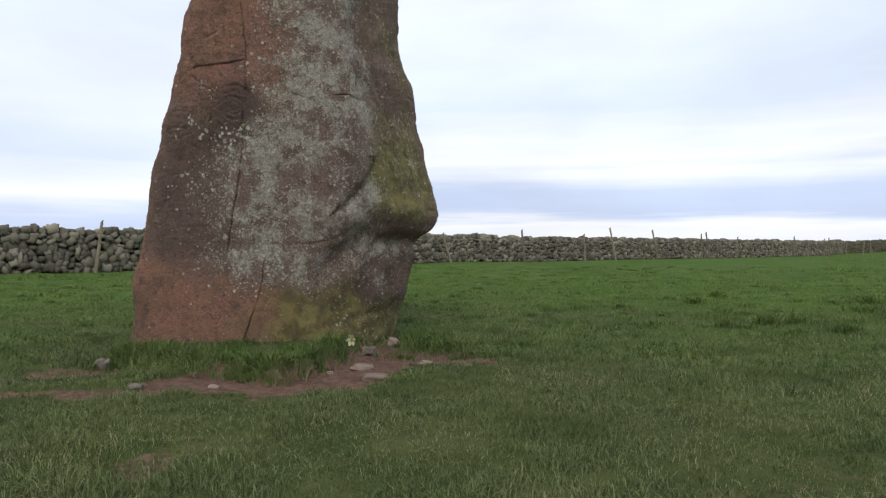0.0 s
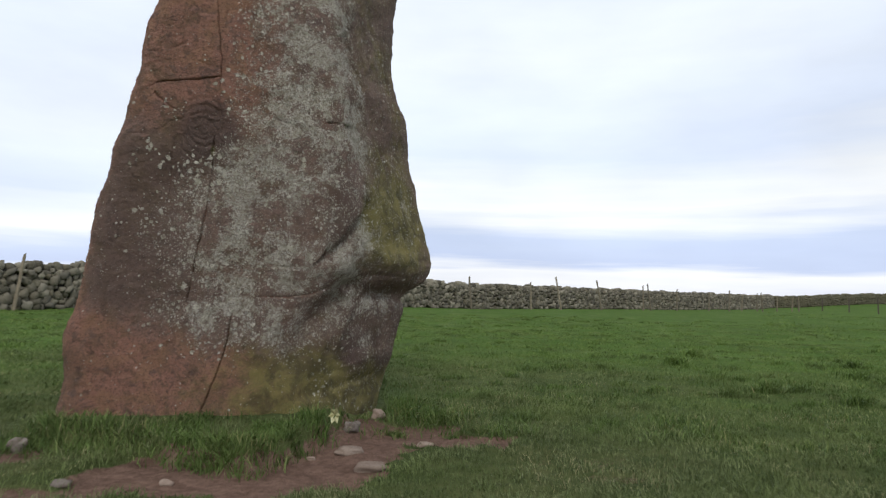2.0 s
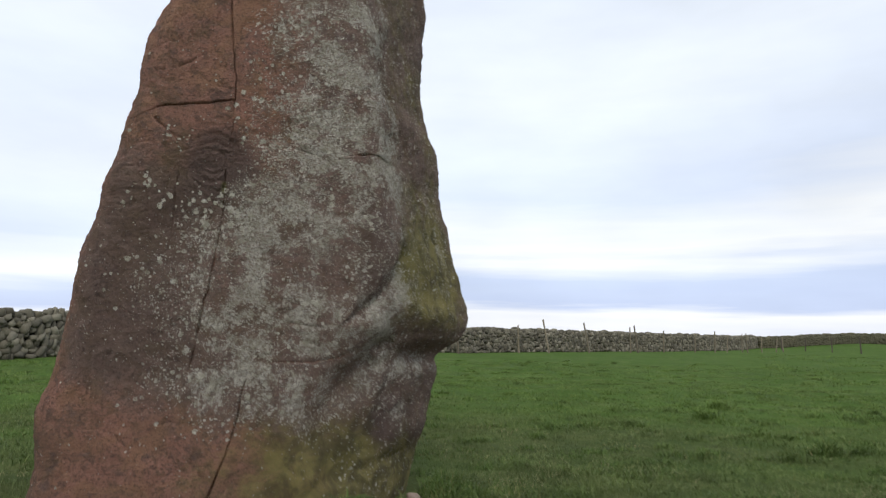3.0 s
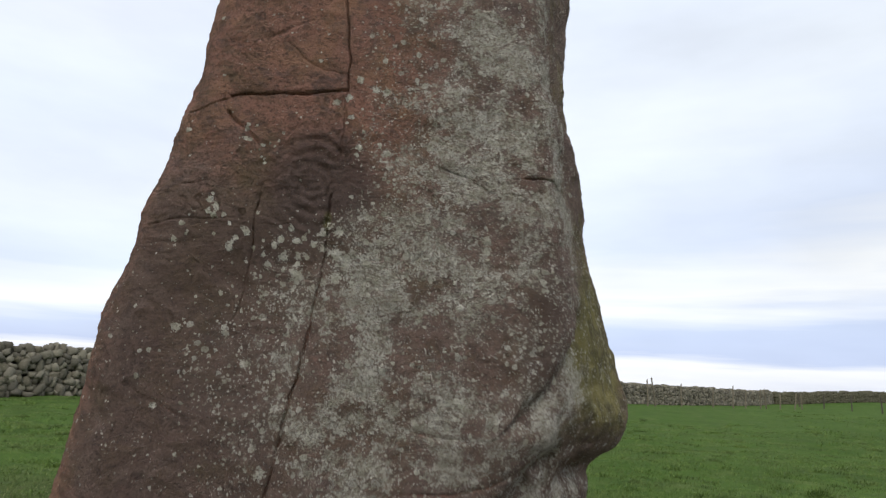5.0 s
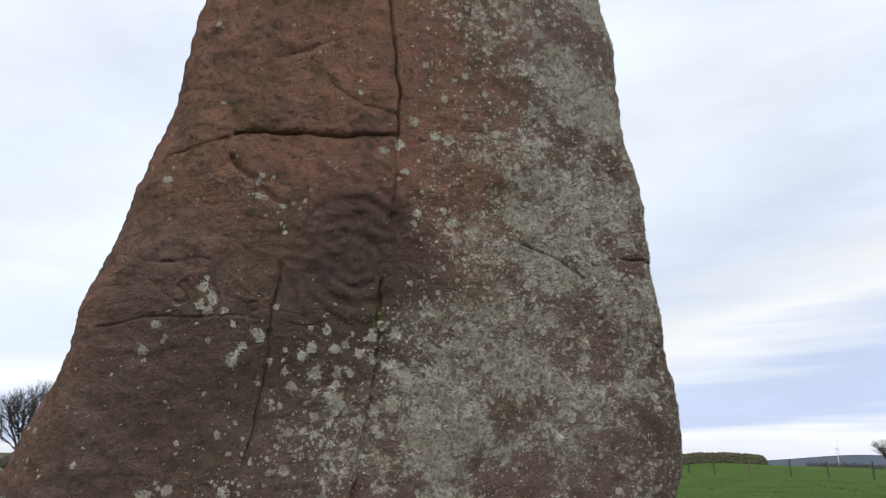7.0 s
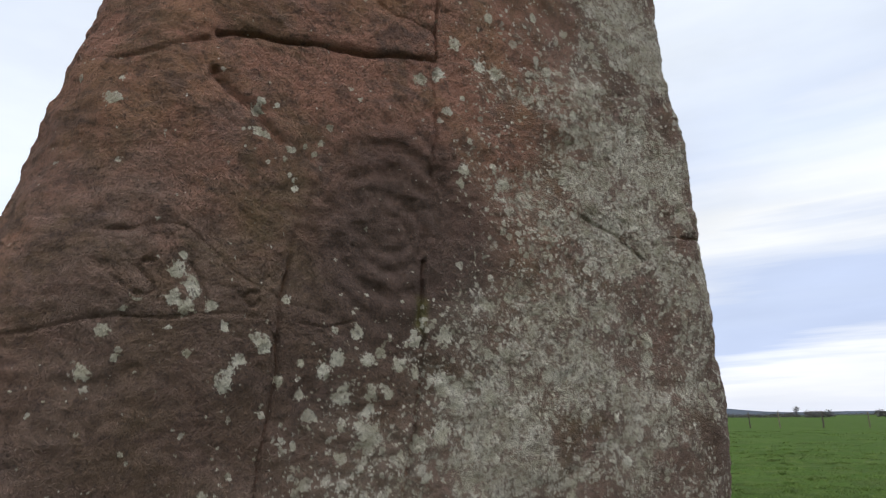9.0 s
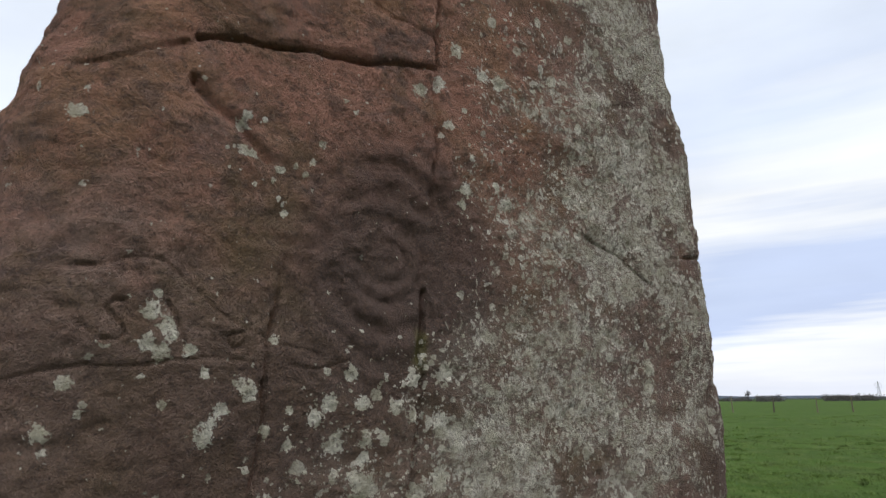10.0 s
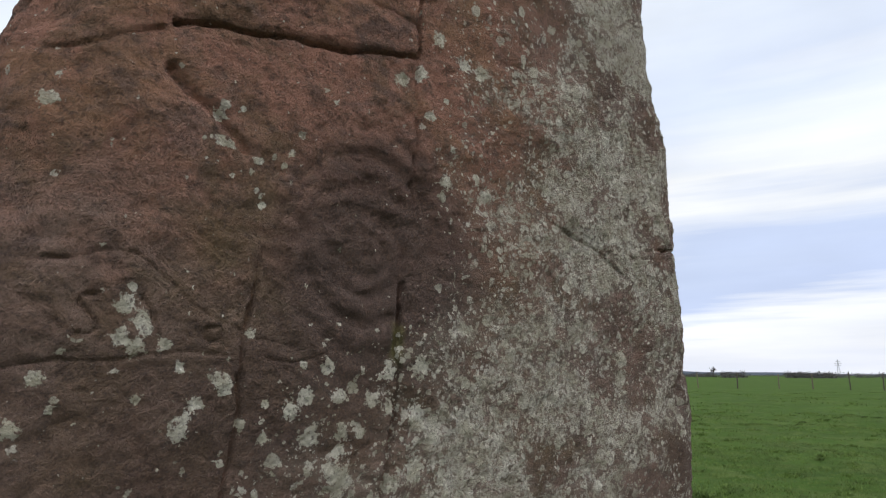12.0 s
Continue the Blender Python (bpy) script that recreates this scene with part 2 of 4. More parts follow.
def rough_mat(name, a, bb, c, scale, rnd=0.3, bump=0.02, rough=0.93):
    m, nt, b = mat(name, rough)
    g = G(nt)
    p = g.coord()
    oi = g.node("ShaderNodeObjectInfo").outputs["Random"]
    isl = g.node("ShaderNodeNewGeometry").outputs["Random Per Island"]
    rv = g.math("FRACT", g.math("ADD", oi, isl))
    n1 = g.noise(p, scale, 6, 0.65)
    n2 = g.noise(p, scale * 7, 4, 0.6)
    col = g.mix(g.ramp(n1, 0.35, 0.65), a, bb)
    col = g.mix(g.ramp(n2, 0.56, 0.72, 0.0, 0.8), col, c)
    col = g.mix(g.math("MULTIPLY", rv, rnd), col, c)
    col = g.mix(g.math("MULTIPLY", g.math("FRACT", g.math("MULTIPLY", rv, 7.3)), rnd), col, (0.03, 0.028, 0.024))
    g.put(b.inputs["Base Color"], col)
    g.bump(b, n2, 0.5, bump)
    return m


STONE = sandstone()
TURF = turf()
BLADE = blade_mat("grass_blades", (0.046, 0.068, 0.021), (0.185, 0.215, 0.094), (0.33, 0.285, 0.16))
TUFT = blade_mat("long_grass", (0.040, 0.072, 0.017), (0.125, 0.185, 0.050), (0.25, 0.22, 0.10))
WALLSTONE = rough_mat("field_stone", (0.070, 0.066, 0.038), (0.145, 0.124, 0.086), (0.34, 0.31, 0.235), 3.4, 0.68, 0.03)
MOSSYSTONE = rough_mat("turfed_stone", (0.078, 0.076, 0.042), (0.112, 0.102, 0.060), (0.15, 0.135, 0.09), 1.0, 0.35, 0.03)
# near black, so that gaps between wall stones look shaded
SHADECORE = rough_mat("shaded_core", (0.03, 0.028, 0.024), (0.045, 0.04, 0.034), (0.05, 0.05, 0.04), 3.0, 0.1)
TIMBER = rough_mat("weathered_timber", (0.20, 0.165, 0.115), (0.28, 0.235, 0.165), (0.13, 0.11, 0.075), 9.0, 0.4, 0.004)
DARKTIMBER = rough_mat("dark_timber", (0.085, 0.072, 0.055), (0.12, 0.10, 0.08), (0.06, 0.05, 0.04), 9.0, 0.3, 0.004)
PEBBLE = rough_mat("pale_stone", (0.26, 0.19, 0.145), (0.36, 0.28, 0.22), (0.15, 0.105, 0.08), 22.0, 0.35, 0.004)
GREYROCK = rough_mat("grey_rock", (0.15, 0.115, 0.09), (0.29, 0.25, 0.21), (0.07, 0.052, 0.042), 30.0, 0.3, 0.005)
BARK = rough_mat("dark_bark", (0.045, 0.038, 0.036), (0.07, 0.06, 0.055), (0.03, 0.026, 0.024), 6.0, 0.2, 0.01)
# twig brown greyed and lightened to paint in the haze of distance
HAZYSCRUB = rough_mat("hazy_winter_scrub", (0.085, 0.080, 0.076), (0.11, 0.102, 0.094), (0.07, 0.07, 0.07), 0.2, 0.2, 0.02)
STEEL = rough_mat("galvanised_steel", (0.30, 0.31, 0.33), (0.36, 0.37, 0.39), (0.25, 0.26, 0.28), 2.0, 0.1, 0.001, 0.5)
WHITE = rough_mat("white_paint", (0.62, 0.63, 0.64), (0.70, 0.70, 0.70), (0.55, 0.56, 0.57), 2.0, 0.1, 0.001, 0.5)
PETAL = rough_mat("pale_petals", (0.44, 0.42, 0.20), (0.52, 0.50, 0.34), (0.40, 0.36, 0.12), 40.0, 0.2, 0.001, 0.7)
STALK = rough_mat("flower_stalk", (0.07, 0.13, 0.03), (0.09, 0.15, 0.04), (0.05, 0.09, 0.02), 30.0, 0.2, 0.001, 0.7)
# the hills' blue is air haze put into the surface colour
RIDGE = rough_mat("hazed_fell", (0.085, 0.105, 0.135), (0.10, 0.12, 0.15), (0.08, 0.10, 0.12), 0.002, 0.1, 0.01)


# ---- helpers of this scene ----
def part(name, bm, material, parent=None, label=""):
    me = bpy.data.meshes.new(name)
    if isinstance(bm, bmesh.types.BMesh):
        bm.to_mesh(me)
        bm.free()
    else:
        me.from_pydata(*bm)
    me.materials.append(material)
    ob = new(name, me)
    if parent is not None:
        ob.parent = parent
    if label:
        ob["label"] = label
    return ob


def smooth(me):
    me.polygons.foreach_set("use_smooth", np.ones(len(me.polygons), dtype=bool))


def hash3(i, j, k, seed):
    h = (i * 374761393 + j * 668265263 + k * 1274126177 + seed * 2654435) & 0xFFFFFFFF
    h = ((h ^ (h >> 13)) * 1274126177) & 0xFFFFFFFF
    h = (h ^ (h >> 16)) & 0xFFFFFFFF
    return h.astype(np.float64) / 4294967295.0


def vnoise(x, y, z, seed=0):
    """Smooth lattice noise, -1 to 1, on arrays."""
    x, y, z = np.broadcast_arrays(np.asarray(x, float), np.asarray(y, float), np.asarray(z, float))
    i, j, k = (np.floor(a).astype(np.int64) for a in (x, y, z))
    u, v, w = x - i, y - j, z - k
    u, v, w = (a * a * a * (a * (6 * a - 15) + 10) for a in (u, v, w))
    s = 0
    for a in (0, 1):
        for b in (0, 1):
            for c in (0, 1):
                wt = (u if a else 1 - u) * (v if b else 1 - v) * (w if c else 1 - w)
                s = s + wt * hash3(i + a, j + b, k + c, seed)
    return s * 2 - 1


def fbm(x, y, z, octaves=4, seed=0, gain=0.5):
    s, amp, f = 0, 1.0, 1.0
    for o in range(octaves):
        s = s + amp * vnoise(x * f + 7.3 * o, y * f - 3.1 * o, z * f + 1.7 * o, seed + o)
        amp *= gain
        f *= 2.03
    return s


def sstep(a, b, x):
    t = np.clip((x - a) / (b - a), 0, 1)
    return t * t * (3 - 2 * t)


def line_dist(px, pz, line):
    """Distance to a polyline in a plane, and the share of its length there."""
    best = np.full(px.shape, 9.0)
    for (ax, az), (bx, bz) in zip(line, line[1:]):
        dx, dz = bx - ax, bz - az
        t = np.clip(((px - ax) * dx + (pz - az) * dz) / (dx * dx + dz * dz), 0, 1)
        best = np.minimum(best, np.hypot(px - ax - t * dx, pz - az - t * dz))
    return best


# ---- ground ----


def stone_gap(x, y):
    """Rough distance from the foot of the standing stone."""
    side = 0.852 * (x + 0.66) - 0.524 * (y - 4.05)
    return np.maximum(np.maximum(np.maximum(4.01 - y, side), np.maximum(-1.84 - x, y - 5.0)), 0)


WORN = [(-1.30, 3.28, 0.22), (-1.08, 3.37, 0.31), (-0.86, 3.30, 0.24), (-0.66, 3.48, 0.29), (-0.50, 3.80, 0.30), (-0.34, 4.08, 0.27), (-0.08, 4.14, 0.28), (0.28, 4.02, 0.16)]  # x, y, half width
SCARS = [  # x, y, half lengths, turn, bareness
    (-0.92, 2.07, 0.09, 0.11, 0, 0.52), (-2.02, 3.54, 0.24, 0.12, 10, 0.6), (-1.60, 3.07, 0.26, 0.09, 8, 0.75), (-1.90, 3.05, 0.22, 0.08, 0, 0.6), (-1.86, 2.84, 0.14, 0.05, 0, 0.6),
    (-0.11, 1.80, 0.08, 0.05, 0, 0.7), (0.6, 3.3, 0.25, 0.06, 5, 0.45), (-1.85, 3.70, 0.10, 0.07, 0, 0.6), (0.55, 4.6, 0.3, 0.08, 0, 0.4)]


def bank_edge(x):
    """How far the raised turf at the stone's foot reaches towards the worn path."""
    return np.interp(x, (-2.2, -1.9, -1.6, -1.42, -1.16, -1.02, -0.88, -0.76, -0.68, -0.60, -0.45), (4.3, 3.85, 3.76, 3.70, 3.60, 3.50, 3.46, 3.54, 3.76, 3.98, 4.35))


def bare_ground(x, y):
    s = np.zeros(np.shape(x))
    wob = fbm(x * 5, y * 5, 0, 4, 11) * 0.34 + fbm(x * 21, y * 21, 0, 2, 12) * 0.16
    for (ax, ay, ar), (bx, by, br) in zip(WORN, WORN[1:]):
        dx, dy = bx - ax, by - ay
        t = np.clip(((x - ax) * dx + (y - ay) * dy) / (dx * dx + dy * dy), 0, 1)
        q = np.hypot(x - ax - t * dx, y - ay - t * dy) / (ar + (br - ar) * t)
        s = np.maximum(s, 1 - sstep(0.72, 1.15, q + wob))
    s = s * (1 - sstep(0.01, 0.05, y - bank_edge(x)) * (x < -0.5))
    for cx, cy, a, b, turn, bare in SCARS:
        c, sn = math.cos(radians(turn)), math.sin(radians(turn))
        u = ((x - cx) * c + (y - cy) * sn) / a
        v = (-(x - cx) * sn + (y - cy) * c) / b
        s = np.maximum(s, bare * (1 - sstep(0.45, 1.25, np.hypot(u, v) + 2.6 * wob)))
    patchy = sstep(0.55, 0.95, fbm(x * 2.6, y * 2.6, 3.3, 4, 23)) * 0.4
    return np.maximum(s, patchy * (1 - sstep(4.5, 7.0, np.hypot(x, y))))


def soil_at(x, y):
    """Share of bare soil, 0 to 1; none away from the stone."""
    x, y = np.asarray(x, float), np.asarray(y, float)
    near = np.hypot(x, y) < 7.5
    s = np.zeros(x.shape)
    s[near] = bare_ground(x[near], y[near])
    return s


def ground_z(x, y):
    r = np.hypot(x, y)
    z = -0.105 + 0.035 * fbm(x * 0.25, y * 0.25, 0, 2, 5) * sstep(2, 12, r) + 0.012 * fbm(x * 1.6, y * 1.6, 0, 3, 6)
    gap = stone_gap(x, y)
    z = z + 0.03 * (1 - sstep(0.02, 0.30, gap + 0.04 * fbm(x * 5, y * 5, 0, 2, 8)))
    bank = sstep(-0.035, 0.05, y - bank_edge(x) + 0.05 * fbm(x * 6, y * 6, 0, 3, 8)) * sstep(-2.15, -1.7, x) * sstep(-0.42, -0.58, x) * (1 - sstep(0.3, 0.7, y - 4.1))
    z = z + 0.065 * bank + 0.03 * fbm(x * 0.9, y * 0.9, 0, 3, 15) * sstep(5, 9, r) * (1 - sstep(40, 90, r))
    z = z - 0.025 * soil_at(x, y) * sstep(0.05, 0.2, gap) + 0.006 * fbm(x * 14, y * 14, 0, 3, 9) * (1 - sstep(6, 14, r))
    # a low rise beyond the wall's far end, and the fall of the land behind it
    z = z - np.minimum(0.02 * np.maximum(0.87 * x - 0.5 * y - 4, 0), 45.0)
    z = z + 1.25 * np.exp(-(((x - 60) / 17) ** 2 + ((y - 80) / 17) ** 2))
    return z


def build_ground():
    segs, rings = 360, 230
    rad = 0.05 * (3600 / 0.05) ** (np.linspace(0, 1, rings) ** 0.92)
    a = np.linspace(0, 2 * np.pi, segs, endpoint=False)
    cx, cy = -0.5, 3.2
    x = (cx + rad[:, None] * np.cos(a)).ravel()
    y = (cy + rad[:, None] * np.sin(a)).ravel()
    x, y = np.append(x, cx), np.append(y, cy)
    z = ground_z(x, y)
    i = np.arange((rings - 1) * segs)
    r, s = i // segs, i % segs
    n = (s + 1) % segs
    faces = np.stack([r * segs + s, (r + 1) * segs + s, (r + 1) * segs + n, r * segs + n], 1).tolist()
    faces += [[rings * segs, k, (k + 1) % segs] for k in range(segs)]
    ob = part("ground", (np.stack([x, y, z], 1).tolist(), [], faces), TURF)
    smooth(ob.data)
    for name, v in (("soil", soil_at(x, y)), ("lush", sstep(3.5, 11.0, np.hypot(x, y) + 2.0 * fbm(x * 0.6, y * 0.6, 0, 4, 31)))):
        at = ob.data.attributes.new(name, "FLOAT", "POINT")
        at.data.foreach_set("value", np.asarray(v, dtype=np.float32))
    tagged(ob, "green grazed pasture with bare reddish soil by the stone", "ground", kind="structure")


build_ground()


# ---- the standing stone ----
EDGE_L = [(-0.3, -1.95), (0.0, -1.922), (0.16, -1.884), (0.37, -1.894), (0.57, -1.832), (0.80, -1.78), (1.03, -1.758), (1.22, -1.688), (1.32, -1.682),
          (1.48, -1.645), (1.70, -1.588), (1.78, -1.583), (1.94, -1.562), (2.05, -1.51), (2.12, -1.47), (2.5, -1.36), (3.0, -1.22), (3.4, -1.08), (3.6, -0.95)]
EDGE_A = [(-0.3, -0.74), (0.1, -0.74), (0.40, -0.72), (0.63, -0.65), (0.80, -0.555), (0.92, -0.508), (1.05, -0.473), (1.16, -0.489), (1.30, -0.520), (1.43, -0.552),
          (1.60, -0.570), (1.70, -0.568), (1.80, -0.600), (2.0, -0.615), (2.2, -0.652), (2.6, -0.69), (3.0, -0.74), (3.4, -0.82), (3.6, -0.88)]
EDGE_N = [(-0.3, -0.36), (0.0, -0.315), (0.10, -0.295), (0.28, -0.246), (0.47, -0.212), (0.58, -0.19), (0.635, -0.135), (0.68, -0.075), (0.74, -0.04), (0.80, -0.032),
          (0.88, -0.042), (0.97, -0.062), (1.08, -0.098), (1.20, -0.127), (1.32, -0.16), (1.45, -0.185), (1.62, -0.195), (1.70, -0.212), (1.80, -0.27), (1.87, -0.30),
          (2.07, -0.313), (2.5, -0.285), (3.0, -0.35), (3.4, -0.52), (3.6, -0.66)]

CRACKS = [  # half width, depth, line in the plane of the carved face
    (0.0030, 0.024, [(-1.458, 1.610), (-1.409, 1.617), (-1.365, 1.621), (-1.317, 1.630), (-1.249, 1.637), (-1.209, 1.646), (-1.151, 1.654)]),
    (0.0055, 0.012, [(-1.560, 1.560), (-1.522, 1.571), (-1.494, 1.584), (-1.471, 1.599)]),
    (0.0120, 0.024, [(-1.459, 1.558), (-1.436, 1.533), (-1.411, 1.514), (-1.397, 1.500), (-1.377, 1.487)]),
    (0.0032, 0.034, [(-1.20, 2.30), (-1.183, 2.032), (-1.167, 1.876), (-1.152, 1.738), (-1.151, 1.654)]),
    (0.0026, 0.012, [(-1.151, 1.654), (-1.154, 1.580), (-1.158, 1.511), (-1.157, 1.476)]),
    (0.0045, 0.014, [(-1.157, 1.476), (-1.149, 1.441), (-1.144, 1.419)]),
    (0.0042, 0.026, [(-1.173, 1.357), (-1.178, 1.333), (-1.173, 1.313), (-1.179, 1.291)]),
    (0.0036, 0.018, [(-1.179, 1.291), (-1.177, 1.232), (-1.177, 1.186), (-1.189, 1.10), (-1.204, 0.995), (-1.223, 0.87)]),
    (0.0065, 0.032, [(-1.204, 0.995), (-1.223, 0.87), (-1.247, 0.775)]),
    (0.0050, 0.028, [(-1.247, 0.775), (-1.267, 0.645), (-1.277, 0.581), (-1.30, 0.50)]),
    (0.0060, 0.030, [(-1.065, 0.497), (-1.098, 0.301), (-1.142, 0.168), (-1.186, 0.042), (-1.216, -0.025)]),
    (0.0018, 0.0045, [(-1.562, 1.357), (-1.523, 1.360), (-1.499, 1.366), (-1.481, 1.366), (-1.463, 1.353), (-1.442, 1.340), (-1.422, 1.324), (-1.398, 1.311), (-1.367, 1.298)]),
    (0.0036, 0.014, [(-1.553, 1.357), (-1.532, 1.357)]),
    (0.0020, 0.012, [(-1.355, 1.384), (-1.359, 1.349), (-1.362, 1.320), (-1.367, 1.296), (-1.368, 1.239), (-1.371, 1.166), (-1.378, 1.11), (-1.405, 0.98)]),
    (0.0032, 0.018, [(-1.362, 1.325), (-1.364, 1.306)]),
    (0.0032, 0.018, [(-1.368, 1.255), (-1.369, 1.236)]),
    (0.0018, 0.0065, [(-1.64, 1.248), (-1.574, 1.261), (-1.538, 1.269), (-1.483, 1.269), (-1.437, 1.276), (-1.392, 1.274)]),
    (0.0018, 0.005, [(-1.352, 1.291), (-1.328, 1.287), (-1.307, 1.280)]),
    (0.0018, 0.005, [(-1.341, 1.269), (-1.312, 1.265), (-1.275, 1.272)]),
    (0.0018, 0.004, [(-1.575, 1.33), (-1.548, 1.305), (-1.530, 1.293)]),
    (0.0060, 0.007, [(-1.40, 1.775), (-1.343, 1.804), (-1.285, 1.835), (-1.223, 1.870)]),
    (0.0040, 0.006, [(-1.33, 1.79), (-1.279, 1.735), (-1.22, 1.705), (-1.155, 1.702)]),
    (0.0032, 0.010, [(-0.878, 1.463), (-0.800, 1.441), (-0.735, 1.401)]),
    (0.0040, 0.016, [(-0.68, 1.446), (-0.62, 1.450), (-0.557, 1.460), (-0.473, 1.440)]),
    (0.0050, 0.010, [(-0.640, 1.500), (-0.648, 1.450)]),
    (0.0034, 0.009, [(-1.70, 0.86), (-1.562, 0.787), (-1.477, 0.745)]),
    (0.0040, 0.015, [(-1.009, 0.574), (-0.824, 0.581), (-0.696, 0.600), (-0.604, 0.630), (-0.549, 0.675)]),
    (0.0030, 0.010, [(-0.917, 0.745), (-0.822, 0.730), (-0.758, 0.725)]),
    (0.0040, 0.008, [(-1.85, 0.10), (-1.7, 0.15), (-1.55, 0.13)]),
    (0.0030, 0.006, [(-1.62, 0.34), (-1.50, 0.22), (-1.46, 0.08)]),
]
LETTERS = [[(-1.509, 1.327), (-1.518, 1.327), (-1.524, 1.319), (-1.516, 1.311), (-1.509, 1.304), (-1.506, 1.296), (-1.512, 1.291), (-1.525, 1.291)],
           [(-1.395, 1.300), (-1.406, 1.300), (-1.410, 1.294), (-1.403, 1.285), (-1.395, 1.287), (-1.393, 1.294)],
           [(-1.470, 1.327), (-1.462, 1.316), (-1.457, 1.302), (-1.452, 1.287)]]
# crust patches on the carved face: x, z, radius in millimetres
SPOTS = [tuple(float(v) / 1000 for v in w.split(",")) for w in """
    -1560,1505,11 -1553,1531,5 -1409,1518,9 -1405,1529,7 -1384,1531,5 -1408,1489,9 -1396,1489,8 -1425,1489,4 -1367,1478,6 -1360,1478,5 -1346,1485,5
    -1314,1518,6 -1325,1494,6 -1333,1478,5 -1371,1465,5 -1365,1445,5 -1359,1441,4 -1355,1432,6 -1272,1566,4 -1178,1619,15 -1146,1637,14 -1120,1692,16
    -1075,1668,14 -1045,1665,17 -1136,1580,10 -1484,1318,13 -1470,1305,12 -1467,1298,11 -1486,1289,11 -1475,1280,13 -1447,1283,9 -1534,1276,5 -1489,1258,5
    -1552,1252,10 -1430,1261,7 -1385,1243,13 -1395,1250,9 -1468,1230,6 -1538,1225,6 -1568,1210,12 -1427,1199,15 -1421,1212,10 -1411,1225,11 -1360,1294,7
    -1299,1263,6 -1271,1261,11 -1254,1228,14 -1311,1214,13 -1296,1228,13 -1340,1223,7 -1364,1203,8 -1337,1186,8 -1285,1184,17 -1247,1188,14 -1222,1186,10
    -1249,1166,12 -1283,1151,9 -1246,1133,22 -1208,1223,12 -1187,1252,14 -1145,1258,18 -1184,1212,13 -1146,1199,22 -1178,1122,14 -1146,1137,20 -1101,1126,15
    -1068,1179,14 -994,1289,8 -1108,1495,12 -1114,1476,9 -1030,1490,15 -1052,1510,10 -1100,1540,7 -741,1268,18 -738,1238,14 -1540,985,16 -1420,990,12
    -1360,900,18 -790,825,20 -1575,785,10 -1690,1300,12 -1300,620,20 -1050,440,16 -1250,300,14 -1400,330,12 -1550,400,10 -1240,520,26 -1200,470,20""".split()]


def lerp_table(z, table):
    zs, xs = np.array([t[0] for t in table]), np.array([t[1] for t in table])
    return np.interp(z, zs, xs)


def softened(z, table, width=0.02):
    return sum(lerp_table(z + d * width, table) * w for d, w in ((-1, 0.25), (0, 0.5), (1, 0.25)))


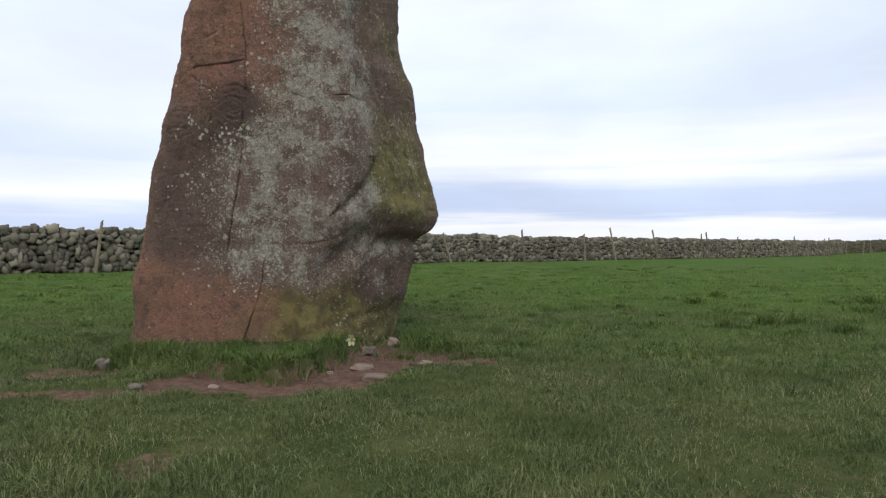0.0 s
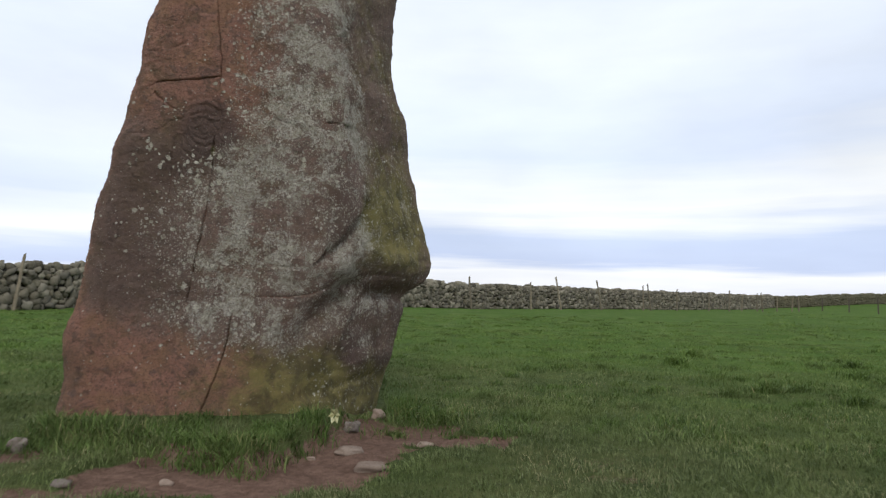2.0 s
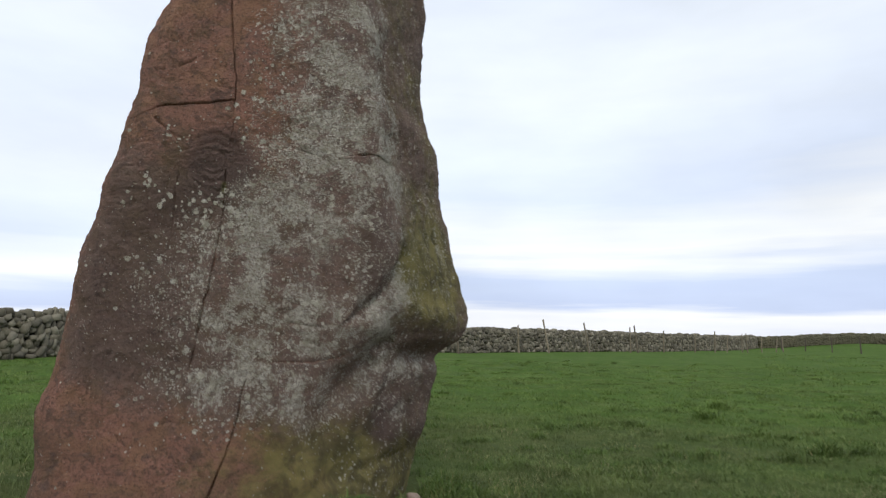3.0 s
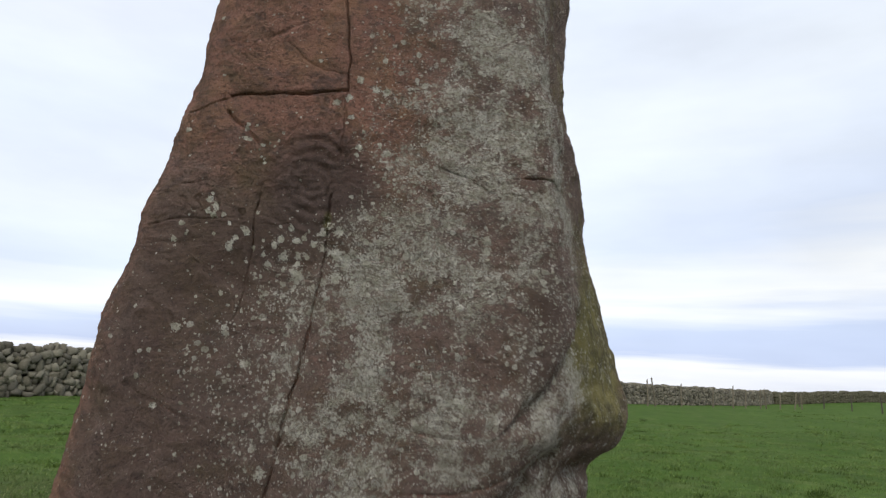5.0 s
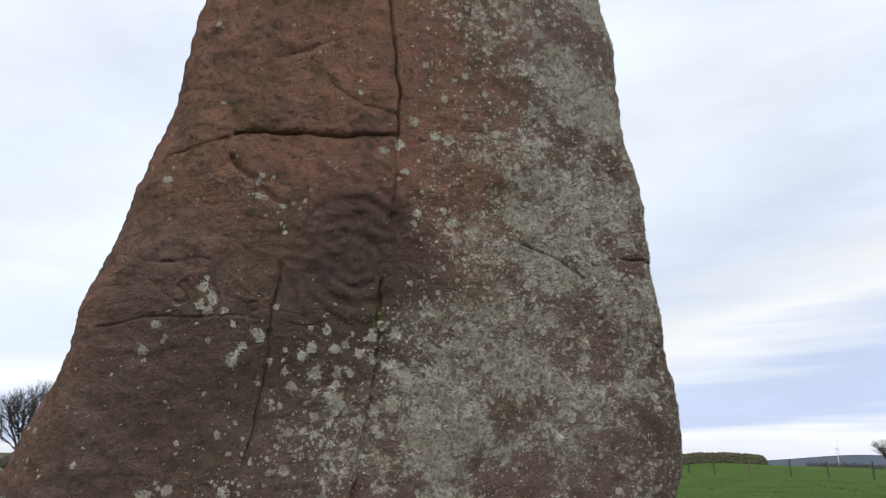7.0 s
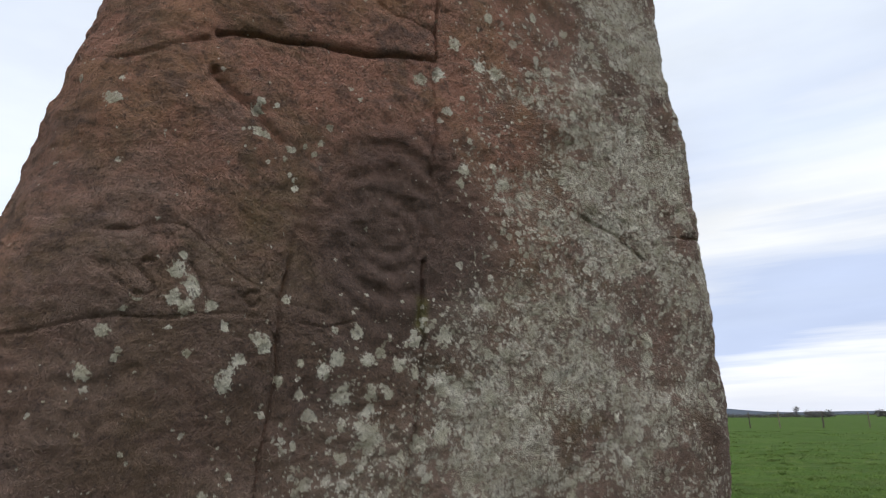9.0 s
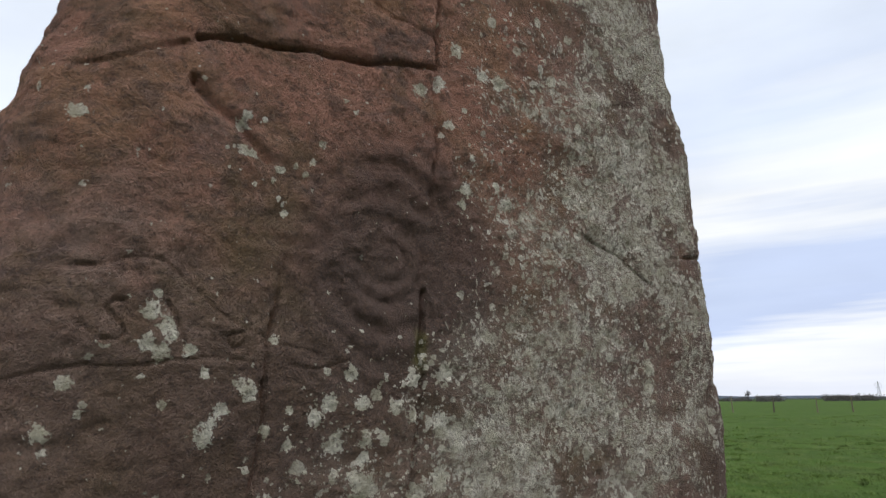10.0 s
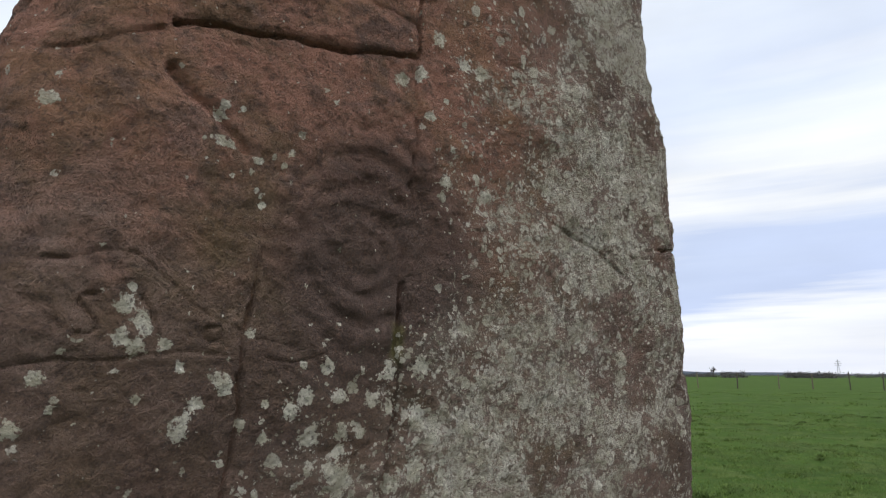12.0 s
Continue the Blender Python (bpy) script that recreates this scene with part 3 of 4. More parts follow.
def build_stone():
    z = np.concatenate([np.linspace(-0.3, 0.0, 12, False), np.arange(0.0, 0.6, 0.007), np.arange(0.6, 1.1, 0.005), np.arange(1.1, 1.75, 0.0022), np.arange(1.75, 2.5, 0.006), np.linspace(2.5, 3.6, 60)])
    xl, xa, xn = softened(z, EDGE_L), softened(z, EDGE_A, 0.03), softened(z, EDGE_N, 0.012)
    yf = lerp_table(z, [(-0.3, 4.05), (0.0, 4.035), (0.5, 4.012), (0.8, 3.985), (1.07, 3.963), (1.2, 3.948), (1.3, 3.937), (1.5, 3.925), (1.84, 3.922), (2.3, 3.92), (3.0, 3.99), (3.6, 4.10)])
    rad = 0.075 + 0.14 * sstep(0.82, 0.5, z)
    yn = lerp_table(z, [(0.6, 4.70), (0.8, 4.72), (1.0, 4.77), (1.3, 4.80), (1.65, 4.80), (1.9, 4.72), (2.5, 4.70)])
    cols, kind = [], []

    def bez(a, c, b, n, k):
        for t in np.linspace(0, 1, n, endpoint=False):
            w = ((1 - t) ** 2, 2 * t * (1 - t), t * t)
            cols.append((a[0] * w[0] + c[0] * w[1] + b[0] * w[2], a[1] * w[0] + c[1] * w[1] + b[1] * w[2]))
            kind.append((k, t))

    def seg(a, b, n, k):
        bez(a, ((a[0] + b[0]) / 2, (a[1] + b[1]) / 2), b, n, k)

    up = sstep(1.15, 1.45, z)
    A = (xl + 0.02 + 0.036 * up, yf + 0.34)
    B = (xl + 0.13, yf + 0.004)
    C = (xa - rad, yf + 0.034)
    dx, dy = xn - xa, yn - yf
    ln = np.hypot(dx, dy)
    D = (xa + (rad + 0.02) * dx / ln, yf + 0.035 + (rad + 0.02) * dy / ln)
    # the side is a little full below the lip and hollow under the brow
    E_ = (xa + dx * 0.86, yf + dy * 0.86)
    F = (xn - 0.03, yn + 0.14)
    H_ = (xn - 0.22, yn + 0.34)
    K = (xl + 0.22, yn + 0.30)
    seg(K, A, 24, "back")
    bez(A, (xl - 0.062 + 0.012 * up, yf + 0.03 + 0.02 * up), B, 60, "left")
    seg(B, C, 520, "front")
    bez(C, (xa + 0.002, yf + 0.042), D, 26, "arris")
    seg(D, E_, 150, "side")
    bez(E_, (xn + 0.012, yn + 0.0), F, 24, "nose")
    bez(F, (xn - 0.03, yn + 0.3), H_, 10, "back")
    seg(H_, K, 24, "back")
    X = np.stack([np.broadcast_to(c[0], z.shape) for c in cols], 1)
    Y = np.stack([np.broadcast_to(c[1], z.shape) for c in cols], 1)
    Z = np.broadcast_to(z[:, None], X.shape).copy()
    kn = np.array([k for k, _ in kind])
    kt = np.array([t for _, t in kind])
    # outward normals in plan
    tx, ty = np.roll(X, -2, 1) - np.roll(X, 2, 1), np.roll(Y, -2, 1) - np.roll(Y, 2, 1)
    tl = np.hypot(tx, ty)
    nx, ny = ty / tl, -tx / tl
    span = np.where(kn == "side", kt * 0.86, np.where(kn == "nose", 0.86 + 0.14 * kt, np.where(kn == "arris", -0.14 * (1 - kt), 0.0)))
    isfront, isarris, isside = np.isin(kn, ("left", "front")), kn == "arris", np.isin(kn, ("side", "nose"))
    turned = isarris | isside
    sf = span[None, :] * np.ones_like(X)
    side = (turned * sstep(-0.10, 0.08, span))[None, :] * np.ones_like(X)
    front = (isfront + turned * (1 - sstep(-0.10, 0.08, span)))[None, :] * np.ones_like(X)
    crusted = (isfront + turned * (1 - sstep(-0.02, 0.34, span)))[None, :] * np.ones_like(X)
    soft = turned[None, :] * np.ones_like(X)
    # weathered relief
    d = 0.009 * fbm(X * 2.2, Y * 2.2, Z * 2.0, 3, 41) + 0.0060 * fbm(X * 7, Y * 7, Z * 8, 4, 42, 0.5) + 0.0026 * fbm(X * 36, Y * 36, Z * 42, 4, 43, 0.62)
    d += 0.0022 * np.abs(fbm(X * 18 + Z * 8, Y * 18, Z * 30 - X * 10, 3, 44)) * (0.4 + 0.6 * sstep(1.25, 1.5, Z))
    wx = X + 0.003 * fbm(X * 24, 0, Z * 24, 4, 45)
    wz = Z + 0.003 * fbm(X * 24, 5, Z * 24, 4, 46)
    crk = np.zeros_like(X)
    for w, depth, line in CRACKS:
        q = line_dist(wx, wz, line)
        dd = 0.62 * depth * np.exp(-(q / (0.50 * w + 0.0006)) ** 2) * (0.75 + 0.45 * fbm(X * 15, 1, Z * 15, 2, 47))
        crk = np.maximum(crk, dd)
        d -= 0.0012 * np.exp(-(q / (w * 3)) ** 2) * front
    d -= crk * front
    # the slab over the long crack stands proud, and the blocks beside the upright cracks
    above = sstep(1.612, 1.622, wz - 0.14 * (wx + 1.45) * (wx > -1.45)) * sstep(-1.135, -1.155, wx) * sstep(-1.475, -1.43, wx) * sstep(2.5, 1.9, Z)
    d += 0.005 * above * front
    d += 0.003 * sstep(1.37, 1.39, wz) * sstep(-1.36, -1.46, wx) * sstep(1.62, 1.5, Z) * front
    d -= 0.002 * sstep(1.272, 1.262, wz) * sstep(-1.37, -1.41, wx) * sstep(0.9, 1.1, Z) * front
    for line in LETTERS:
        d -= 0.0048 * np.exp(-(line_dist(X, Z, line) / 0.0022) ** 2) * front
    # pecked rings round a cup, broken by the upright crack beside them
    ex = (wx + 1.226 + 0.008 * fbm(X * 9, 2, Z * 9, 3, 50)) / 0.94
    ez = wz - 1.390 + 0.008 * fbm(X * 9, 7, Z * 9, 3, 51)
    r = np.hypot(ex, ez)
    rings = sum(np.exp(-((r - r0) / 0.0085) ** 2) * a for r0, a in ((0.0, 0.6), (0.029, 0.8), (0.057, 0.9), (0.087, 1.1), (0.117, 0.8), (0.146, 0.5)))
    worn = np.clip(0.85 + 0.45 * fbm(X * 10, 3, Z * 10, 3, 48) + 0.25 * sstep(-0.05, 0.08, ez), 0.1, 1.5) * (1 - 0.75 * sstep(-1.165, -1.14, wx))
    d -= (0.0048 * rings * worn + 0.006 * np.exp(-(r / 0.12) ** 2) - 0.003 * np.abs(fbm(X * 30, 4, Z * 34, 3, 52)) * np.exp(-(r / 0.15) ** 2)) * front
    d -= 0.007 * np.exp(-(line_dist(wx, wz, [(-1.150, 1.49), (-1.135, 1.44), (-1.128, 1.40)]) / 0.012) ** 2) * front
    # faint rings low on the face
    r2 = np.hypot(wx + 1.53, wz - 0.56)
    d -= 0.0025 * np.exp(-((np.mod(r2, 0.05) - 0.025) / 0.009) ** 2) * (r2 < 0.17) * front
    # the worn left shoulder
    d -= 0.012 * np.exp(-(((X + 1.60) / 0.05) ** 2 + ((Z - 1.43) / 0.05) ** 2)) * front
    # the side: eye hole, nostril wing, the overhang, the lip and the chin
    side_d = 0.03 * np.sin(np.pi * np.clip(sf, 0, 1)) * sstep(0.75, 0.55, Z)
    side_d = side_d + 0.045 * np.exp(-(((sf - 0.50) / 0.36) ** 2 + ((Z - 0.80) / 0.09) ** 2))
    side_d = side_d - 0.065 * np.exp(-(((sf - 0.62) / 0.34) ** 2 + ((Z - 0.61) / 0.05) ** 2))
    side_d = side_d - 0.070 * np.exp(-(((sf - 0.70) / 0.045) ** 2 + ((Z - 1.165 + 0.25 * (sf - 0.70)) / 0.022) ** 2))
    side_d = side_d - 0.014 * np.exp(-(((sf - 0.66) / 0.03) ** 2 + ((Z - 1.26) / 0.05) ** 2))
    side_d = side_d - 0.020 * np.exp(-(line_dist(sf, Z, [(0.05, 1.95), (0.25, 1.70), (0.42, 1.45), (0.55, 1.25), (0.70, 1.18)]) / 0.05) ** 2)
    side_d = side_d - 0.014 * np.exp(-(line_dist(sf, Z, [(0.12, 0.095), (0.2, 0.11), (0.40, 0.135), (0.70, 0.14)]) / 0.024) ** 2)
    side_d = side_d + 0.018 * np.exp(-(((sf - 0.45) / 0.3) ** 2 + ((Z - 0.23) / 0.06) ** 2))
    # folds that run over the rounded corner
    fold = -0.030 * np.exp(-(line_dist(sf, Z, [(0.10, 1.06), (0.02, 0.96), (-0.06, 0.85), (-0.12, 0.79)]) / 0.042) ** 2)
    fold = fold + 0.026 * np.exp(-(((sf + 0.01) / 0.055) ** 2 + ((Z - 0.745) / 0.05) ** 2))
    fold = fold - 0.040 * np.exp(-(line_dist(sf, Z, [(0.16, 0.665), (0.02, 0.645), (-0.035, 0.52), (-0.07, 0.36), (-0.06, 0.22), (-0.03, 0.08)]) / 0.032) ** 2)
    fold = fold + 0.022 * np.exp(-(line_dist(sf, Z, [(0.10, 0.50), (0.05, 0.36)]) / 0.06) ** 2)
    d += side_d * side + fold * soft + 0.010 * fbm(X * 7, Y * 7, Z * 7, 4, 49) * side
    px, py = X + nx * d, Y + ny * d
    cap = np.sqrt(np.clip(1 - (np.clip(Z - 3.3, 0, None) / 0.31) ** 2, 0.02, 1))
    mx, my = px.mean(1, keepdims=True), py.mean(1, keepdims=True)
    px, py = mx + (px - mx) * cap, my + (py - my) * cap
    rows, ncol = X.shape
    verts = np.stack([px.ravel(), py.ravel(), Z.ravel()], 1)
    i = np.arange((rows - 1) * ncol)
    rr, cc = i // ncol, i % ncol
    c2 = (cc + 1) % ncol
    faces = np.stack([rr * ncol + cc, rr * ncol + c2, (rr + 1) * ncol + c2, (rr + 1) * ncol + cc], 1)
    top = verts[(rows - 1) * ncol:].mean(0) + (0, 0, 0.05)
    vl = np.vstack([verts, top])
    k = np.arange(ncol) + (rows - 1) * ncol
    tris = np.stack([k, np.roll(k, -1), np.full(ncol, rows * ncol)], 1)
    me = bpy.data.meshes.new("standing_stone")
    me.from_pydata(vl.tolist(), [], faces.tolist() + tris.tolist())
    me.materials.append(STONE)
    smooth(me)
    ob = new("standing_stone", me)

    def put(name, v):
        v = np.append(np.clip(v, 0, 1.5).ravel(), 0.3)
        me.attributes.new(name, "FLOAT", "POINT").data.foreach_set("value", v.astype(np.float32))

    n0 = fbm(X * 3, Y * 3, Z * 3, 4, 61)
    left = lerp_table(Z, [(0.1, -0.95), (0.25, -1.15), (0.43, -1.50), (0.63, -1.52), (0.83, -1.55), (1.2, -1.42), (1.32, -1.16), (1.40, -1.10), (1.54, -1.17), (1.78, -1.18), (2.12, -1.05), (3.0, -0.9)])
    core = lerp_table(Z, [(0.1, -0.9), (0.43, -1.18), (0.63, -1.20), (0.83, -1.18), (1.2, -1.06), (1.36, -0.97), (1.54, -1.00), (1.78, -0.95), (2.12, -0.84), (3.0, -0.75)])
    lich = np.clip((X - left + 0.06 * n0) / (core - left + 0.05), 0, 1) ** 0.85
    lich = lich * sstep(0.10, 0.42, Z + 0.14 * n0)
    lich *= 1 - 0.55 * sstep(-0.66, -0.56, X) * sstep(1.36, 1.22, Z) * sstep(0.80, 0.92, Z)
    lich *= 1 - 0.8 * np.exp(-(((X + 0.86) / 0.06) ** 2 + ((Z - 1.0) / 0.10) ** 2))
    lich *= 1 - 0.7 * np.exp(-(((X + 0.70) / 0.10) ** 2 + ((Z - 0.92) / 0.14) ** 2))
    lich = lich * crusted * (1 - 0.75 * sstep(-0.85, -0.62, X) * sstep(0.75, 0.5, Z))
    sl = 1.4 * np.exp(-(((sf - 0.02) / 0.07) ** 2 + ((Z - 0.76) / 0.06) ** 2)) + 0.9 * np.exp(-(((sf - 0.10) / 0.06) ** 2 + ((Z - 0.90) / 0.06) ** 2))
    sl = sl + 1.3 * np.exp(-(((sf - 0.5) / 0.40) ** 2 + ((Z - 0.56) / 0.06) ** 2)) + 0.7 * np.exp(-(line_dist(sf, Z, [(0.02, 0.55), (-0.02, 0.40)]) / 0.04) ** 2)
    sl = sl + 0.6 * np.exp(-(((sf - 0.40) / 0.14) ** 2 + ((Z - 0.36) / 0.08) ** 2)) + 0.6 * np.exp(-(((sf - 0.72) / 0.06) ** 2 + ((Z - 1.10) / 0.12) ** 2)) + 0.20 + 0.15 * n0
    lich = lich * 1.1 + sl * side + 0.012 * front + 0.012 + 0.05 * front * sstep(-1.15, -1.3, X) * sstep(1.30, 1.22, Z) * sstep(0.45, 0.7, Z)
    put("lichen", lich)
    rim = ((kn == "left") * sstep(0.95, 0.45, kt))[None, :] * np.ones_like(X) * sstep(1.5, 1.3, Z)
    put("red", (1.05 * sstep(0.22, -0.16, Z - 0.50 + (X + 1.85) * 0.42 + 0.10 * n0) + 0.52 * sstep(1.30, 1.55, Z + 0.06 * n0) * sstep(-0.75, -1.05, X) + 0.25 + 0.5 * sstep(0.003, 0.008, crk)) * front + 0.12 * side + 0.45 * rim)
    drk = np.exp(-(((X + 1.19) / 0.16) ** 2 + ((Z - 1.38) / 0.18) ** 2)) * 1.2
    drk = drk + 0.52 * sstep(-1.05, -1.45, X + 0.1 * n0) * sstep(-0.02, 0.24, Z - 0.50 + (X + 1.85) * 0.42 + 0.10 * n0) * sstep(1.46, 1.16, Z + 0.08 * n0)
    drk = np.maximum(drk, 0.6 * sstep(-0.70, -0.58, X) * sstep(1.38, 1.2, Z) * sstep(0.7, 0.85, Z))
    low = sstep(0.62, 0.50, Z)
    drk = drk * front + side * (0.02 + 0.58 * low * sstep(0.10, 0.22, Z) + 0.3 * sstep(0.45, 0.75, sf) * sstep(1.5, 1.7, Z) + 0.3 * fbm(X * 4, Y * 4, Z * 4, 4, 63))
    # shade inside the eye hole, put into the colour over its hollow
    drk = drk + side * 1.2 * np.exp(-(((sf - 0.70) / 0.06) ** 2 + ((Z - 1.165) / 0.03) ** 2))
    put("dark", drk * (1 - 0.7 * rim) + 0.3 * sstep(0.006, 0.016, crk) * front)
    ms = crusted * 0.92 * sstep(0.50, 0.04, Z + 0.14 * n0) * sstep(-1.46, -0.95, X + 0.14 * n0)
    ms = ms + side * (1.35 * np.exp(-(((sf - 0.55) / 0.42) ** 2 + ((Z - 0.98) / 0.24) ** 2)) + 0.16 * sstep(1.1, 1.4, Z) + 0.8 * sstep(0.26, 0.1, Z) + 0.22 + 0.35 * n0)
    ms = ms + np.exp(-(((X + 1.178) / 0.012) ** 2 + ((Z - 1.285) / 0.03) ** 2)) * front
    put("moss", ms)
    spot = np.zeros_like(X)
    for sx, sz, sr in SPOTS:
        spot = np.maximum(spot, np.exp(-1.2 * ((X - sx) ** 2 + (Z - sz) ** 2) / (0.88 * sr) ** 2))
    put("spot", spot * front)
    tagged(ob, "tall leaning red sandstone standing stone with carved rings and lichen", "standing stone")


build_stone()


# ---- dry stone walls ----
WALL_LINE = [(-25.0, 7.5), (-17.5, 13.0), (-12.3, 18.7), (-6.5, 25.2), (0.3, 33.0), (8.3, 40.0), (21.4, 50.5), (32.5, 60.5), (40.2, 68.2)]
FAR_WALL = [(40.6, 68.2), (48.0, 71.5), (57.0, 75.0), (64.0, 76.0), (70.0, 79.0), (75.0, 88.0), (80.0, 100.0), (87.0, 118.0), (97.0, 145.0)]


def along(line, s):
    """Point and direction at s metres along a line of points."""
    for (ax, ay), (bx, by) in zip(line, line[1:]):
        ln = math.hypot(bx - ax, by - ay)
        if s <= ln or (bx, by) == line[-1]:
            t = s / ln
            return ax + (bx - ax) * t, ay + (by - ay) * t, (bx - ax) / ln, (by - ay) / ln
        s -= ln


def length(line):
    return sum(math.hypot(b[0] - a[0], b[1] - a[1]) for a, b in zip(line, line[1:]))


def lump_mesh(name, seed, material, flat=1.0, cuts=2):
    """A rounded, uneven stone about one metre across."""
    rnd = random.Random(seed)
    bm = bmesh.new()
    bmesh.ops.create_cube(bm, size=1.0)
    bmesh.ops.subdivide_edges(bm, edges=bm.edges[:], cuts=cuts, use_grid_fill=True)
    off = Vector((rnd.uniform(0, 50), rnd.uniform(0, 50), rnd.uniform(0, 50)))
    for v in bm.verts:
        s = v.co.normalized() * 0.58
        v.co = v.co.lerp(s, 0.66)
        v.co *= 1 + 0.42 * noise.noise(v.co * 2.0 + off) + 0.16 * noise.noise(v.co * 5 + off)
        v.co.z *= flat
    me = bpy.data.meshes.new(name)
    bm.to_mesh(me)
    bm.free()
    me.materials.append(material)
    smooth(me)
    return me


LUMPS = [lump_mesh("stone", 100 + k, WALLSTONE) for k in range(14)]


def zg(x, y):
    return float(ground_z(np.array([x]), np.array([y]))[0])


def wall_pieces(line, start, end, height, rnd, size):
    """Poses of the stones on the near face and the coping of a wall."""
    row, made = 0.0, []
    while row < height - size * 0.9:
        h = size * rnd.uniform(0.6, 0.9) * (1.15 - 0.35 * row / height)
        s = start + rnd.uniform(-0.2, 0)
        while s < end:
            w = size * rnd.uniform(0.45, 1.35)
            hh = h * rnd.uniform(0.7, 1.85)
            x, y, dx, dy = along(line, s + w / 2)
            back = 0.30 - 0.12 * row / height + rnd.uniform(-0.05, 0.05)
            made.append((x + dy * back, y - dx * back, zg(x, y) + row + h / 2 + rnd.uniform(-0.06, 0.06), math.atan2(dy, dx), w * 1.08, 0.34, hh * 1.08, rnd.uniform(-0.7, 0.7), rnd.randrange(14)))
            s += w
        row += h * 0.98
    s = start
    while s < end:
        w = size * rnd.uniform(0.6, 1.5)
        x, y, dx, dy = along(line, s + w / 2)
        hh = size * rnd.uniform(0.7, 1.45)
        made.append((x, y, zg(x, y) + row + hh * 0.42, math.atan2(dy, dx), w * 1.1, 0.46, hh * 1.1, rnd.uniform(-0.35, 0.35), rnd.randrange(14)))
        s += w * rnd.uniform(0.98, 1.12)
    return made


def stone_pose(p):
    x, y, z, a, w, dp, h, tilt, k = p
    return Matrix.Translation((x, y, z)) @ Matrix.Rotation(a, 4, "Z") @ Matrix.Rotation(tilt, 4, "Y") @ Matrix.Diagonal((w, dp, h, 1))


def joined(name, poses, parent, material, kind="stuff"):
    vs, fs, n = [], [], 0
    base = []
    for me in LUMPS:
        co = np.empty(len(me.vertices) * 3)
        me.vertices.foreach_get("co", co)
        base.append((np.c_[co.reshape(-1, 3), np.ones(len(me.vertices))], np.array([tuple(p.vertices) for p in me.polygons])))
    for p in poses:
        co, f = base[p[-1]]
        vs.append((co @ np.array(stone_pose(p)).T)[:, :3])
        fs.append(f + n)
        n += len(co)
    ob = part(name, (np.vstack(vs).tolist(), [], np.vstack(fs).tolist()), material, parent)
    smooth(ob.data)
    ob["kind"] = kind
    return ob


def shaded_core(line, height, half):
    bm = bmesh.new()
    total, prev = length(line), None
    n = int(total / 1.0)
    for i in range(n + 1):
        x, y, dx, dy = along(line, total * i / n)
        z0 = zg(x, y) - 0.15
        ring = [bm.verts.new((x + dy * o, y - dx * o, z0 + h)) for o, h in ((half, 0), (half * 0.55, height + 0.15), (-half * 0.55, height + 0.15), (-half, 0))]
        if prev:
            for a in range(4):
                bm.faces.new((prev[a], prev[(a + 1) % 4], ring[(a + 1) % 4], ring[a]))
        else:
            bm.faces.new(ring)
        prev = ring
    bm.faces.new(prev[::-1])
    bmesh.ops.recalc_face_normals(bm, faces=bm.faces[:])
    return bm


def build_wall(name, line, height, near, label, size, material):
    root = new(name)
    root.location = (line[0][0], line[0][1], zg(*line[0]))
    bpy.context.view_layer.update()
    # added dark filling that paints the shade behind the stones
    core = part("core", shaded_core(line, height - 0.1, 0.26), SHADECORE, root)
    core.matrix_parent_inverse = root.matrix_world.inverted()
    rnd = random.Random(len(name))
    pcs = wall_pieces(line, 0, length(line), height, rnd, size)
    singles = [p for p in pcs if near[0] < p[0] < near[1]][:300]
    chosen = set(map(id, singles))
    for p in singles:
        ob = new("stone", LUMPS[p[-1]])
        ob.parent = root
        ob.matrix_parent_inverse = root.matrix_world.inverted()
        ob.matrix_basis = stone_pose(p)
    rest = joined("stonework", [p for p in pcs if id(p) not in chosen], root, material)
    rest.matrix_parent_inverse = root.matrix_world.inverted()
    tagged(root, label, "stone wall")


# ---- fence posts ----
def post(x, y, height, lean, girth, label, group, material):
    """A cleft stake: tapered, slightly crooked, cut aslant at the head."""
    bm = bmesh.new()
    prev = None
    rnd = random.Random(int(x * 97 + y * 31))
    for i in range(6):
        t = i / 5
        r = girth * (1 - 0.25 * t)
        o = (lean * t * height + rnd.uniform(-0.012, 0.012), rnd.uniform(-0.012, 0.012))
        ring = [bm.verts.new((o[0] + r * math.cos(a), o[1] + r * math.sin(a), t * (height + 0.1) + (0.04 * math.cos(a) if i == 5 else 0))) for a in (k * math.pi / 3.5 for k in range(7))]
        if prev:
            for a in range(7):
                bm.faces.new((prev[a], prev[(a + 1) % 7], ring[(a + 1) % 7], ring[a]))
        prev = ring
    bm.faces.new(prev)
    ob = part("fence_post", bm, material)
    ob.location = (x, y, zg(x, y) - 0.08)
    return tagged(ob, label, "fence post", group)


def at_az(az, dist, ex=0.0, ey=0.0):
    return ex + dist * math.sin(radians(az)), ey + dist * math.cos(radians(az))


